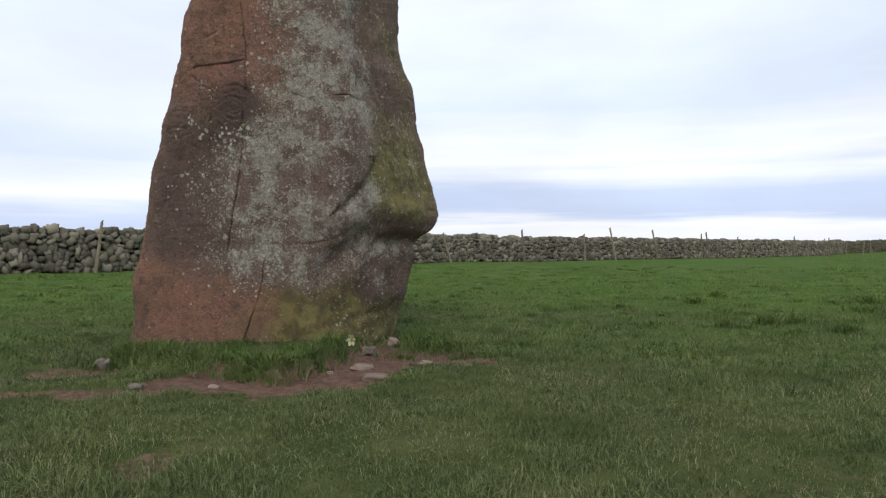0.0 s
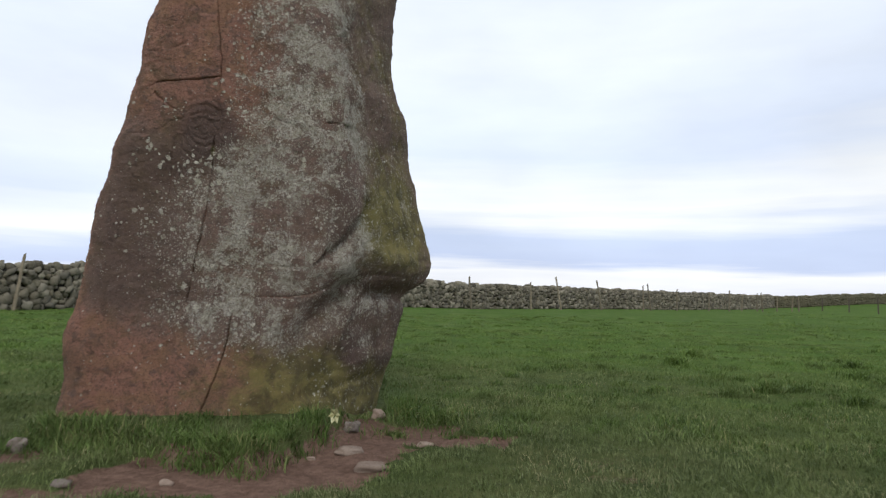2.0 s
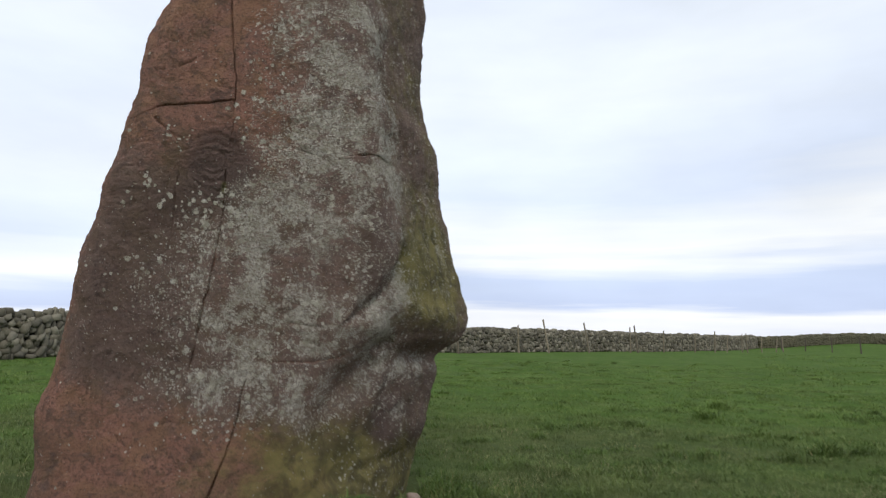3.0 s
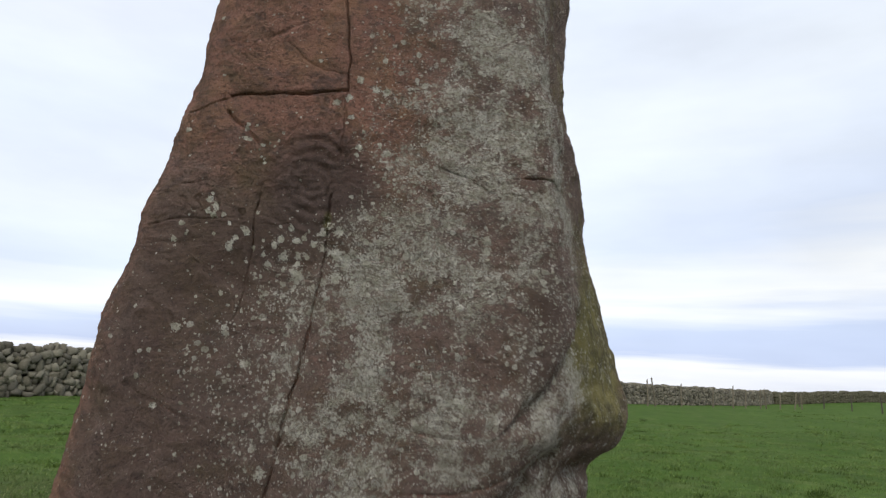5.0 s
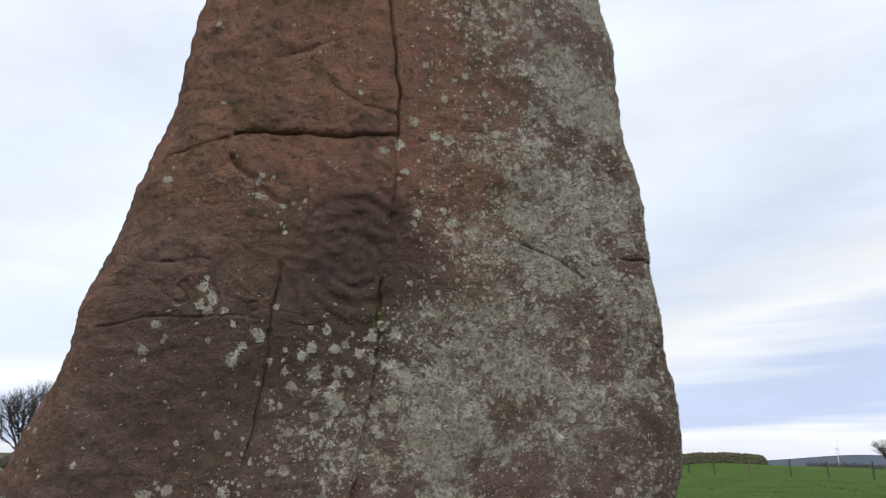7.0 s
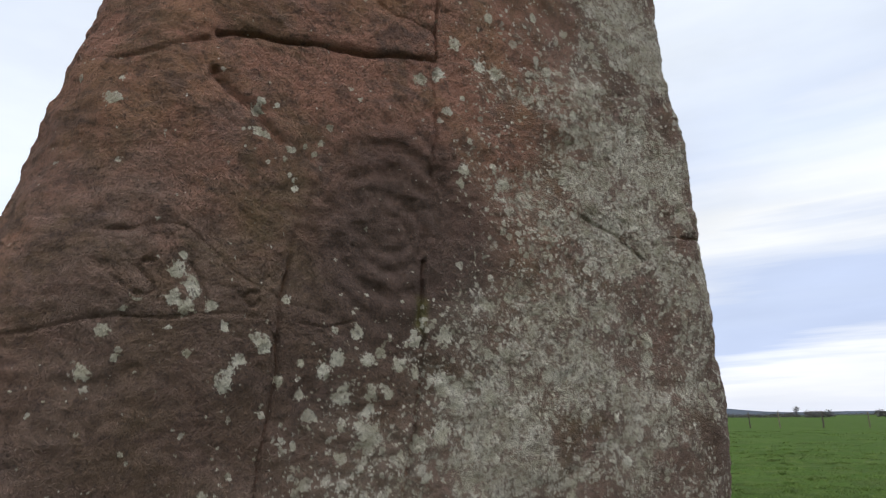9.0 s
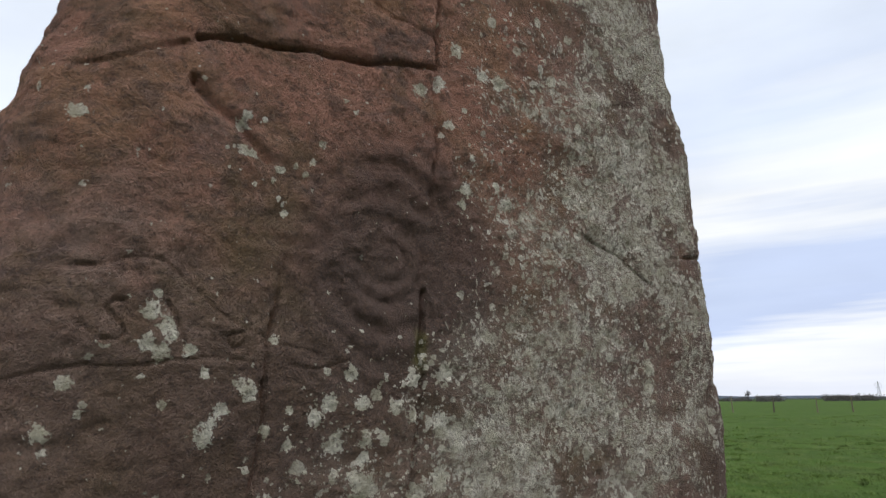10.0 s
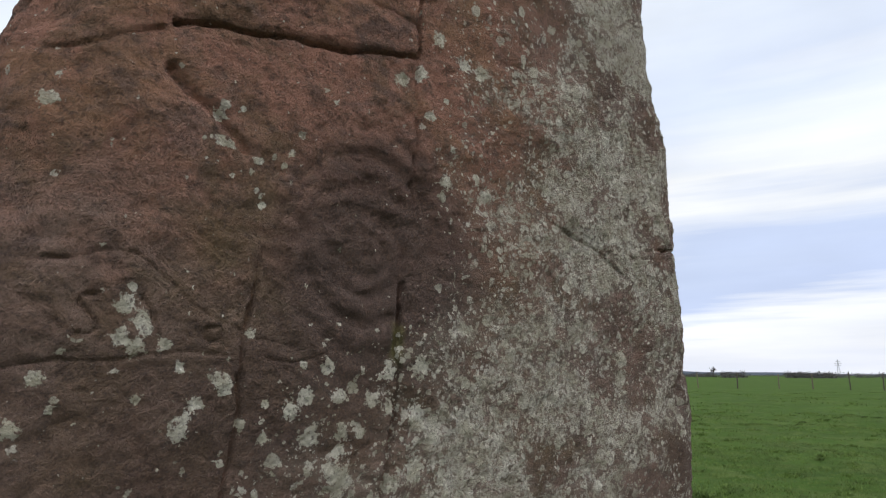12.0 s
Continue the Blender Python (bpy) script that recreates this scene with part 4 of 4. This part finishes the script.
for az, dist, h, lean in ((-27.3, 23.2, 1.52, 0.14), (0.7, 32.0, 1.35, -0.28), (6.9, 35.6, 1.62, -0.09), (11.9, 38.5, 1.45, -0.04), (14.4, 40.5, 1.8, -0.2), (17.7, 43.5, 1.75, -0.2),
                          (21.0, 47.5, 1.6, -0.02), (21.6, 48.0, 1.7, -0.15), (23.6, 51.0, 1.45, 0.0), (26.0, 55.0, 1.35, 0.03), (27.5, 58.0, 1.6, 0.0), (28.4, 60.0, 1.3, 0.05),
                          (29.5, 62.5, 1.45, 0.0), (29.9, 63.0, 1.5, -0.1), (30.9, 65.5, 1.2, 0.0), (31.9, 68.0, 1.25, 0.1), (32.4, 69.5, 1.2, -0.05)):
    px_, py_ = at_az(az, dist * 0.968)
    post(px_, py_, h, lean, 0.055, "leaning weathered wooden stake beside the dry stone wall", "stakes along the wall", TIMBER)
FENCE = [(40.0, 63.0), (48.0, 52.0), (56.0, 40.0), (61.0, 28.0), (64.0, 14.0)]
fr = random.Random(4)
s_ = 0.0
while s_ < length(FENCE):
    fx, fy, _, _ = along(FENCE, s_)
    post(fx, fy, fr.uniform(1.2, 1.5), fr.uniform(-0.06, 0.06), fr.uniform(0.055, 0.08), "weathered wooden post of the far field fence", "far field fence posts", fr.choice((DARKTIMBER, DARKTIMBER, TIMBER)))
    s_ += fr.uniform(2.0, 3.4)

build_wall("dry_stone_wall", WALL_LINE, 1.22, (-13.6, -4.0), "lichened grey fieldstone dry stone wall with rounded coping", 0.215, WALLSTONE)
build_wall("far_stone_wall", FAR_WALL, 1.15, (0, 0.001), "low weathered dry stone wall on a grassy rise", 0.26, MOSSYSTONE)


# ---- trees, woods and far things ----
def bare_tree(name, x, y, height, seed, label):
    rnd = random.Random(seed)
    made = ([], []), ([], [])

    def limb(p, d, ln, r, depth):
        verts, faces = made[min(depth, 2) // 2]
        steps = 4 if depth < 3 else 3
        prev = None
        for i in range(steps + 1):
            rr = r * (1 - 0.45 * i / steps)
            u = d.orthogonal().normalized()
            w = d.cross(u)
            sides = 7 if depth == 0 else 4
            base = len(verts)
            for k in range(sides):
                a = 2 * math.pi * k / sides
                verts.append(p + (u * math.cos(a) + w * math.sin(a)) * rr)
            if prev is not None:
                for k in range(sides):
                    faces.append((prev + k, prev + (k + 1) % sides, base + (k + 1) % sides, base + k))
            prev = base
            if i < steps:
                p = p + d * (ln / steps)
                d = (d + Vector((rnd.uniform(-1, 1), rnd.uniform(-1, 1), rnd.uniform(-0.5, 0.8))) * 0.22).normalized()
                if depth < 5 and i > 0:
                    side = (d + Vector((rnd.uniform(-1, 1), rnd.uniform(-1, 1), rnd.uniform(-0.1, 0.7))) * 0.95).normalized()
                    limb(p, side, ln * rnd.uniform(0.55, 0.8), rr * 0.62, depth + 1)
        if depth < 5:
            for _ in range(2):
                side = (d + Vector((rnd.uniform(-1, 1), rnd.uniform(-1, 1), rnd.uniform(0, 0.6))) * 0.6).normalized()
                limb(p, side, ln * rnd.uniform(0.6, 0.75), r * 0.5, depth + 1)

    root = new(name)
    limb(Vector((0, 0, -0.2)), Vector((0.05, 0, 1)).normalized(), height * 0.36, height * 0.035, 0)
    for piece, (verts, faces) in zip(("trunk", "crown"), made):
        part(piece, ([tuple(v) for v in verts], [], faces), BARK, root)
    root.location = (x, y, zg(x, y))
    return tagged(root, label, "tree")


bare_tree("bare_tree", *at_az(-12.3, 52, -1.4, 2.7), 6.6, 5, "leafless wind-bent tree with dark branches behind the wall")
bare_tree("bare_tree", *at_az(-15.6, 60, -1.4, 2.7), 4.2, 8, "small leafless tree with dark branches behind the wall")
bare_tree("bare_tree", *at_az(51.0, 120, -1.4, 2.7), 5.4, 27, "leafless dark tree in the distant field")
bare_tree("bare_tree", *at_az(58.2, 330, -1.6, 3.2), 5.0, 14, "leafless dark tree in a distant hedge")


def woods():
    """Far hedges and winter woods as many small twiggy clumps with gaps."""
    rnd = np.random.RandomState(7)
    vs, fs, n = [], [], 0
    for az0, az1, dist, h, count in ((50, 58.5, 360, 2.4, 700), (58.8, 60.5, 300, 3.0, 130), (63.2, 66.5, 330, 2.9, 420), (66.5, 80, 420, 3.0, 700), (46, 50, 700, 4.5, 300), (60, 63.5, 600, 2.4, 160), (42, 43.5, 420, 3.5, 60)):
        for _ in range(count):
            az = rnd.uniform(az0, az1)
            x, y = at_az(az, dist * rnd.uniform(0.97, 1.05), -1.6, 3.2)
            hh = h * (0.55 + 0.45 * abs(math.sin(az * 9.0)) * rnd.uniform(0.4, 1.1))
            cz = -0.2 - 0.02 * max(0.87 * x - 0.5 * y - 4, 0) + hh * rnd.uniform(0.05, 0.95)
            for _k in range(12):
                c = np.array([x, y, cz]) + rnd.normal(0, 0.15, 3) * h * np.array([1.4, 1.4, 0.7])
                tri = c + rnd.normal(0, 0.07, (3, 3)) * h
                vs.append(tri)
                fs.append((n, n + 1, n + 2))
                n += 3
    ob = part("far_woods", (np.vstack(vs).tolist(), [], fs), HAZYSCRUB)
    tagged(ob, "brown leafless hedges and woods along the far fields", "woods", kind="stuff")


woods()


def ridge():
    bm = bmesh.new()
    prev = None
    for i in range(161):
        az = -50 + i * 0.85
        x, y = at_az(az, 2800)
        x2, y2 = at_az(az, 3300)
        h = -0.02 * max(0.87 * x - 0.5 * y, 0) + 5 + 5 * (0.5 + 0.5 * math.sin(az * 0.21 + 2.6)) + 2 * math.sin(az * 0.63) + 34 * math.exp(-((az - 49.0) / 5.0) ** 2)
        ring = [bm.verts.new((x, y, -70)), bm.verts.new((0.6 * x + 0.4 * x2, 0.6 * y + 0.4 * y2, h)), bm.verts.new((x2, y2, -70))]
        if prev:
            bm.faces.new((prev[0], ring[0], ring[1], prev[1]))
            bm.faces.new((prev[1], ring[1], ring[2], prev[2]))
        prev = ring
    tagged(part("far_fell", bm, RIDGE), "hazy blue-grey line of distant hills", "hills", kind="structure")


ridge()


def lattice_mast(x, y, height):
    """A power pylon: four tapering legs, lacing and three crossarms."""
    root = new("pylon")

    def bar(bm, a, b, r):
        a, b = Vector(a), Vector(b)
        d = (b - a).normalized()
        u = d.orthogonal().normalized()
        w = d.cross(u)
        v = [bm.verts.new(q + (u * i + w * j) * r) for q in (a, b) for i, j in ((1, 1), (-1, 1), (-1, -1), (1, -1))]
        for k in range(4):
            bm.faces.new((v[k], v[(k + 1) % 4], v[4 + (k + 1) % 4], v[4 + k]))
        bm.faces.new(v[:4][::-1])
        bm.faces.new(v[4:])

    wid = lambda t: height * (0.11 * (1 - t) ** 1.4 + 0.012)
    for i, j in ((1, 1), (-1, 1), (-1, -1), (1, -1)):
        bm = bmesh.new()
        for k in range(6):
            t0, t1 = k / 6, (k + 1) / 6
            bar(bm, (i * wid(t0), j * wid(t0), height * t0), (i * wid(t1), j * wid(t1), height * t1), height * 0.006)
        part("leg", bm, STEEL, root)
    bm = bmesh.new()
    for k in range(8):
        t0, t1 = k / 8, (k + 1) / 8
        for sgn in (1, -1):
            bar(bm, (-wid(t0), sgn * wid(t0), height * t0), (wid(t1), sgn * wid(t1), height * t1), height * 0.003)
            bar(bm, (wid(t0), sgn * wid(t0), height * t0), (-wid(t1), sgn * wid(t1), height * t1), height * 0.003)
    part("lacing", bm, STEEL, root)
    for t, w in ((0.66, 0.16), (0.78, 0.2), (0.9, 0.14)):
        bm = bmesh.new()
        bar(bm, (-w * height, 0, t * height), (w * height, 0, t * height), height * 0.006)
        part("crossarm", bm, STEEL, root)
    root.location = (x, y, zg(x, y) - 0.2)
    root.rotation_euler = (0, 0, radians(-65))
    return tagged(root, "grey steel lattice power pylon far across the fields", "pylon")


lattice_mast(*at_az(66.7, 900, -1.6, 3.2), 19)


def turbine(x, y, height):
    root = new("wind_turbine")
    bm = bmesh.new()
    bmesh.ops.create_cone(bm, segments=12, radius1=height * 0.022, radius2=height * 0.012, depth=height, cap_ends=True)
    bmesh.ops.translate(bm, verts=bm.verts[:], vec=(0, 0, height / 2))
    part("tower", bm, WHITE, root)
    bm = bmesh.new()
    bmesh.ops.create_cube(bm, size=1)
    bmesh.ops.scale(bm, verts=bm.verts[:], vec=(0.03 * height, 0.09 * height, 0.035 * height))
    bmesh.ops.bevel(bm, geom=bm.edges[:], offset=0.008 * height, segments=2, affect="EDGES")
    bmesh.ops.translate(bm, verts=bm.verts[:], vec=(0, 0, height))
    part("nacelle", bm, WHITE, root)
    for k in range(3):
        bm = bmesh.new()
        a = radians(20 + 120 * k)
        prev = None
        for i in range(6):
            t = i / 5
            c = Vector((math.sin(a), 0, math.cos(a))) * (0.02 + 0.55 * t) * height
            side = Vector((math.cos(a), 0, -math.sin(a)))
            w = height * 0.022 * (1.1 - t)
            ring = [bm.verts.new(c + side * w * e + Vector((0, -0.06 * height + f, height))) for e, f in ((1, 0), (0, 0.006 * height), (-1, 0), (0, -0.006 * height))]
            if prev:
                for q in range(4):
                    bm.faces.new((prev[q], prev[(q + 1) % 4], ring[(q + 1) % 4], ring[q]))
            prev = ring
        part("blade", bm, WHITE, root)
    root.location = (x, y, zg(x, y) - 0.2)
    root.rotation_euler = (0, 0, radians(28))
    return tagged(root, "white three-bladed wind turbine far across the fields", "wind turbine")


turbine(*at_az(48.0, 1100, -1.5, 2.8), 24)


# ---- loose stones, flower and straw by the foot ----
def rock(name, x, y, size, turn, material, label, seed, sink=0.3):
    rnd = random.Random(seed)
    bm = bmesh.new()
    bmesh.ops.create_cube(bm, size=1.0)
    bmesh.ops.subdivide_edges(bm, edges=bm.edges[:], cuts=5, use_grid_fill=True)
    off = Vector((seed * 3.7, seed * 1.3, 0))
    for v in bm.verts:
        v.co = v.co.lerp(v.co.normalized() * 0.6, 0.75)
        v.co *= 1 + 0.55 * noise.noise(v.co * 1.8 + off) + 0.12 * noise.noise(v.co * 5 + off)
        v.co = Vector((v.co.x * size[0], v.co.y * size[1], v.co.z * size[2]))
    ob = part(name, bm, material)
    smooth(ob.data)
    ob.location = (x, y, zg(x, y) + size[2] * (0.5 - sink))
    ob.rotation_euler = (0.1, 0.05, radians(turn))
    return tagged(ob, label, "rock")


rock("rock", -0.455, 3.80, (0.115, 0.07, 0.035), 15, PEBBLE, "flat pale pinkish stone on the bare soil", 1)
rock("rock", -0.352, 3.53, (0.12, 0.06, 0.04), 12, PEBBLE, "flat buff stone half sunk at the turf edge", 2)
rock("rock", -0.33, 4.44, (0.065, 0.05, 0.05), 30, PEBBLE, "pale stone tucked against the standing stone's foot", 3, 0.1)
rock("rock", -0.46, 4.18, (0.10, 0.06, 0.05), 70, GREYROCK, "dark grey stone at the standing stone's foot", 4, 0.2)
rock("rock", -1.885, 3.74, (0.070, 0.062, 0.066), 34, GREYROCK, "mottled grey stone lump standing in the turf", 5, 0.15)
rock("rock", -0.10, 3.90, (0.065, 0.04, 0.025), 0, PEBBLE, "small pale stone chip on the soil", 7)
rock("rock", -1.46, 3.20, (0.06, 0.04, 0.022), 20, GREYROCK, "small brown stone in the bare soil", 8)
rock("rock", -1.12, 3.28, (0.045, 0.03, 0.02), 20, PEBBLE, "small reddish pebble in the bare soil", 9)
rock("rock", -0.62, 3.70, (0.03, 0.025, 0.016), 50, PEBBLE, "small pale pebble in the bare soil", 10)


def flower(x, y):
    root = new("flower")
    bm = bmesh.new()
    for k in range(3):
        a = k * 2.1
        pts = [Vector((0, 0, 0)), Vector((0.012 * math.cos(a), 0.012 * math.sin(a), 0.06)), Vector((0.04 * math.cos(a), 0.02 * math.sin(a), 0.10))]
        prev = None
        for p in pts:
            ring = [bm.verts.new(p + Vector((0.0025 * math.cos(b), 0.0025 * math.sin(b), 0))) for b in (0, 1.57, 3.14, 4.71)]
            if prev:
                for q in range(4):
                    bm.faces.new((prev[q], prev[(q + 1) % 4], ring[(q + 1) % 4], ring[q]))
            prev = ring
    part("stalk", bm, STALK, root)
    for k in range(1):
        a = k * 2.1 + 0.5
        for j in range(6):
            bm = bmesh.new()
            b = j * 1.05
            tip = Vector((0.04 * math.cos(a), 0.02 * math.sin(a), 0.10))
            out = Vector((math.cos(b) * 0.7, -0.6, math.sin(b)))
            sd = out.cross(Vector((0, 1, 0))).normalized()
            v = [bm.verts.new(tip + out * r + sd * w + Vector((0, 0.004 * q, 0))) for r, w, q in ((0.002, 0.004, 0), (0.020, 0.014, 2), (0.042, 0.003, -2), (0.022, -0.013, 1), (0.002, -0.004, 0))]
            bm.faces.new(v)
            bmesh.ops.solidify(bm, geom=bm.faces[:], thickness=0.0012)
            part("petal", bm, PETAL, root)
    root.location = (x, y, zg(x, y))
    return tagged(root, "wilting pale yellow flowers laid at the stone's foot", "flower")


flower(-0.575, 3.97)


# ---- grass ----
def blades(name, x, y, h, w, lush, material, lean, label):
    rnd = np.random.RandomState(len(x) % 9973)
    n = len(x)
    z = ground_z(x, y) - 0.006
    a = rnd.uniform(0, 2 * np.pi, n)
    t = rnd.uniform(0, 2 * np.pi, n)
    ln = h * np.abs(rnd.normal(0, lean, n)) + h * 0.1
    lx, ly = np.cos(t) * ln, np.sin(t) * ln
    sx, sy = np.cos(a) * w / 2, np.sin(a) * w / 2
    drop = 1 - 0.35 * np.clip(ln / h, 0, 1.6) ** 2 * 0.5
    P = np.empty((n, 5, 3))
    P[:, 0] = np.stack([x - sx, y - sy, z], 1)
    P[:, 1] = np.stack([x + sx, y + sy, z], 1)
    P[:, 2] = np.stack([x + lx * 0.35 + sx * 0.8, y + ly * 0.35 + sy * 0.8, z + h * 0.6], 1)
    P[:, 3] = np.stack([x + lx * 0.35 - sx * 0.8, y + ly * 0.35 - sy * 0.8, z + h * 0.6], 1)
    P[:, 4] = np.stack([x + lx, y + ly, z + h * drop], 1)
    me = bpy.data.meshes.new(name)
    me.vertices.add(n * 5)
    me.vertices.foreach_set("co", P.ravel())
    b = np.arange(n) * 5
    loops = np.stack([b, b + 1, b + 2, b + 3, b + 3, b + 2, b + 4], 1).ravel()
    me.loops.add(n * 7)
    me.loops.foreach_set("vertex_index", loops.astype(np.int32))
    me.polygons.add(n * 2)
    st = np.stack([np.arange(n) * 7, np.arange(n) * 7 + 4], 1).ravel()
    me.polygons.foreach_set("loop_start", st.astype(np.int32))
    me.update(calc_edges=True)
    me.validate()
    me.materials.append(material)
    me.attributes.new("lush", "FLOAT", "POINT").data.foreach_set("value", np.repeat(lush, 5).astype(np.float32))
    ob = new(name, me)
    return tagged(ob, label, "grass", kind="stuff")


def sow():
    rnd = np.random.RandomState(3)
    xs, ys, hs, ws = [], [], [], []
    for r0, r1, a0, a1, dens, h, w in ((1.2, 3.2, -40, 42, 15500, 0.030, 0.0026), (3.2, 5.5, -40, 44, 8500, 0.033, 0.0032), (5.5, 9, -40, 60, 3200, 0.030, 0.0042), (9, 15, -36, 75, 1100, 0.028, 0.007), (15, 24, -36, 75, 260, 0.026, 0.011)):
        area = radians(a1 - a0) * (r1 * r1 - r0 * r0) / 2
        n = int(area * dens)
        r = np.sqrt(rnd.uniform(r0 * r0, r1 * r1, n))
        a = np.radians(rnd.uniform(a0, a1, n))
        x, y = r * np.sin(a), r * np.cos(a)
        cl = fbm(x * 2.2, y * 2.2, 0, 4, 71)
        fine = fbm(x * 11, y * 11, 0, 2, 72)
        keep = (rnd.uniform(0, 1, n) > 1.1 * soil_at(x, y)) & (rnd.uniform(0, 1, n) < np.maximum(0.8 + 0.3 * fine + 0.2 * cl, 0.62)) & (stone_gap(x, y) > 0.01)
        x, y, cl, fine = x[keep], y[keep], cl[keep], fine[keep]
        hh = h * np.maximum(0.85 + 0.35 * cl + 0.3 * fine, 0.62) * rnd.uniform(0.55, 1.4, len(x))
        xs.append(x), ys.append(y), hs.append(np.clip(hh, 0.015, 0.2)), ws.append(w * rnd.uniform(0.7, 1.3, len(x)))
    x, y, h, w = map(np.concatenate, (xs, ys, hs, ws))
    lush = sstep(3.5, 11.0, np.hypot(x, y) + 2.0 * fbm(x * 0.6, y * 0.6, 0, 4, 31)) * 0.8
    blades("grass", x, y, h, w, lush, BLADE, 0.85, "short grazed grey-green pasture grass with thin patches")
    # long unmown fringe at the foot of the stone, and scattered tussocks
    xs, ys, hs = [], [], []
    n = 60000
    x, y = rnd.uniform(-2.1, -0.42, n), rnd.uniform(3.40, 4.75, n)
    g, lip = stone_gap(x, y), y - bank_edge(x) + 0.05 * fbm(x * 7, y * 7, 0, 3, 77)
    k = (g > 0.012) & (lip > -0.01) & (g < 0.62) & (rnd.uniform(0, 1, n) < (0.12 + 0.9 * fbm(x * 5, y * 5, 0, 3, 78) + 0.10 * (lip < 0.08)) * (0.35 + 0.65 * sstep(-1.6, -1.1, x)))
    xs.append(x[k]), ys.append(y[k]), hs.append(rnd.uniform(0.014, 0.046, k.sum()) * (1 + 0.5 * fbm(x[k] * 5, y[k] * 5, 0, 2, 79)) * (1 + 0.4 * (lip[k] < 0.07)))
    for cx, cy, sp, hh, m in ((-0.88, 3.50, 0.07, 0.085, 330), (-1.00, 3.53, 0.065, 0.085, 240), (-0.78, 3.57, 0.05, 0.07, 150), (-0.70, 3.76, 0.05, 0.07, 160), (-0.63, 3.94, 0.05, 0.085, 260), (-1.14, 3.60, 0.055, 0.07, 130),
                              (-1.32, 3.66, 0.06, 0.06, 110), (-1.55, 3.73, 0.08, 0.08, 400), (-1.80, 3.80, 0.08, 0.08, 400), (-0.12, 4.62, 0.11, 0.095, 700), (0.04, 4.58, 0.10, 0.085, 450), (-0.20, 4.80, 0.08, 0.10, 500),
                              (2.93, 7.84, 0.06, 0.13, 300), (2.34, 5.58, 0.045, 0.10, 240), (2.77, 5.79, 0.05, 0.12, 320), (3.10, 5.21, 0.05, 0.11, 300), (3.04, 5.79, 0.04, 0.09, 200), (1.98, 7.46, 0.07, 0.09, 260),
                              (3.55, 8.72, 0.07, 0.12, 260), (4.73, 7.46, 0.06, 0.11, 240), (1.51, 7.32, 0.05, 0.09, 180), (4.1, 6.6, 0.05, 0.10, 220)):
        xs.append(rnd.normal(cx, sp, m)), ys.append(rnd.normal(cy, sp * 0.8, m)), hs.append(rnd.uniform(0.5, 1.15, m) * hh)
    for _ in range(1100):
        rr, aa = 4.2 + 22 * rnd.uniform(0, 1) ** 1.5, radians(rnd.uniform(-38, 72))
        m = int(rnd.uniform(40, 110))
        sp = rnd.uniform(0.025, 0.075) * (1 + 0.04 * rr)
        xs.append(rnd.normal(rr * math.sin(aa), sp, m)), ys.append(rnd.normal(rr * math.cos(aa), sp * 0.7, m)), hs.append(rnd.uniform(0.5, 1.1, m) * rnd.uniform(0.04, 0.075))
    for _ in range(420):
        rr, aa = rnd.uniform(16, 58), radians(rnd.uniform(30, 76))
        m = int(rnd.uniform(20, 50))
        sp = rnd.uniform(0.15, 0.45)
        xs.append(rnd.normal(rr * math.sin(aa), sp, m)), ys.append(rnd.normal(rr * math.cos(aa), sp, m)), hs.append(rnd.uniform(0.5, 1.1, m) * rnd.uniform(0.05, 0.10))
    x, y, h = map(np.concatenate, (xs, ys, hs))
    k = stone_gap(x, y) > 0.008
    x, y, h = x[k], y[k], h[k]
    blades("long_grass", x, y, h, rnd.uniform(0.003, 0.006, len(x)) * (1 + 0.13 * np.maximum(np.hypot(x, y) - 4, 0)), 0.12 + 0.68 * sstep(4.8, 11, np.hypot(x, y)), TUFT, 1.0, "longer dark green grass fringing the stone and in tussocks")


sow()
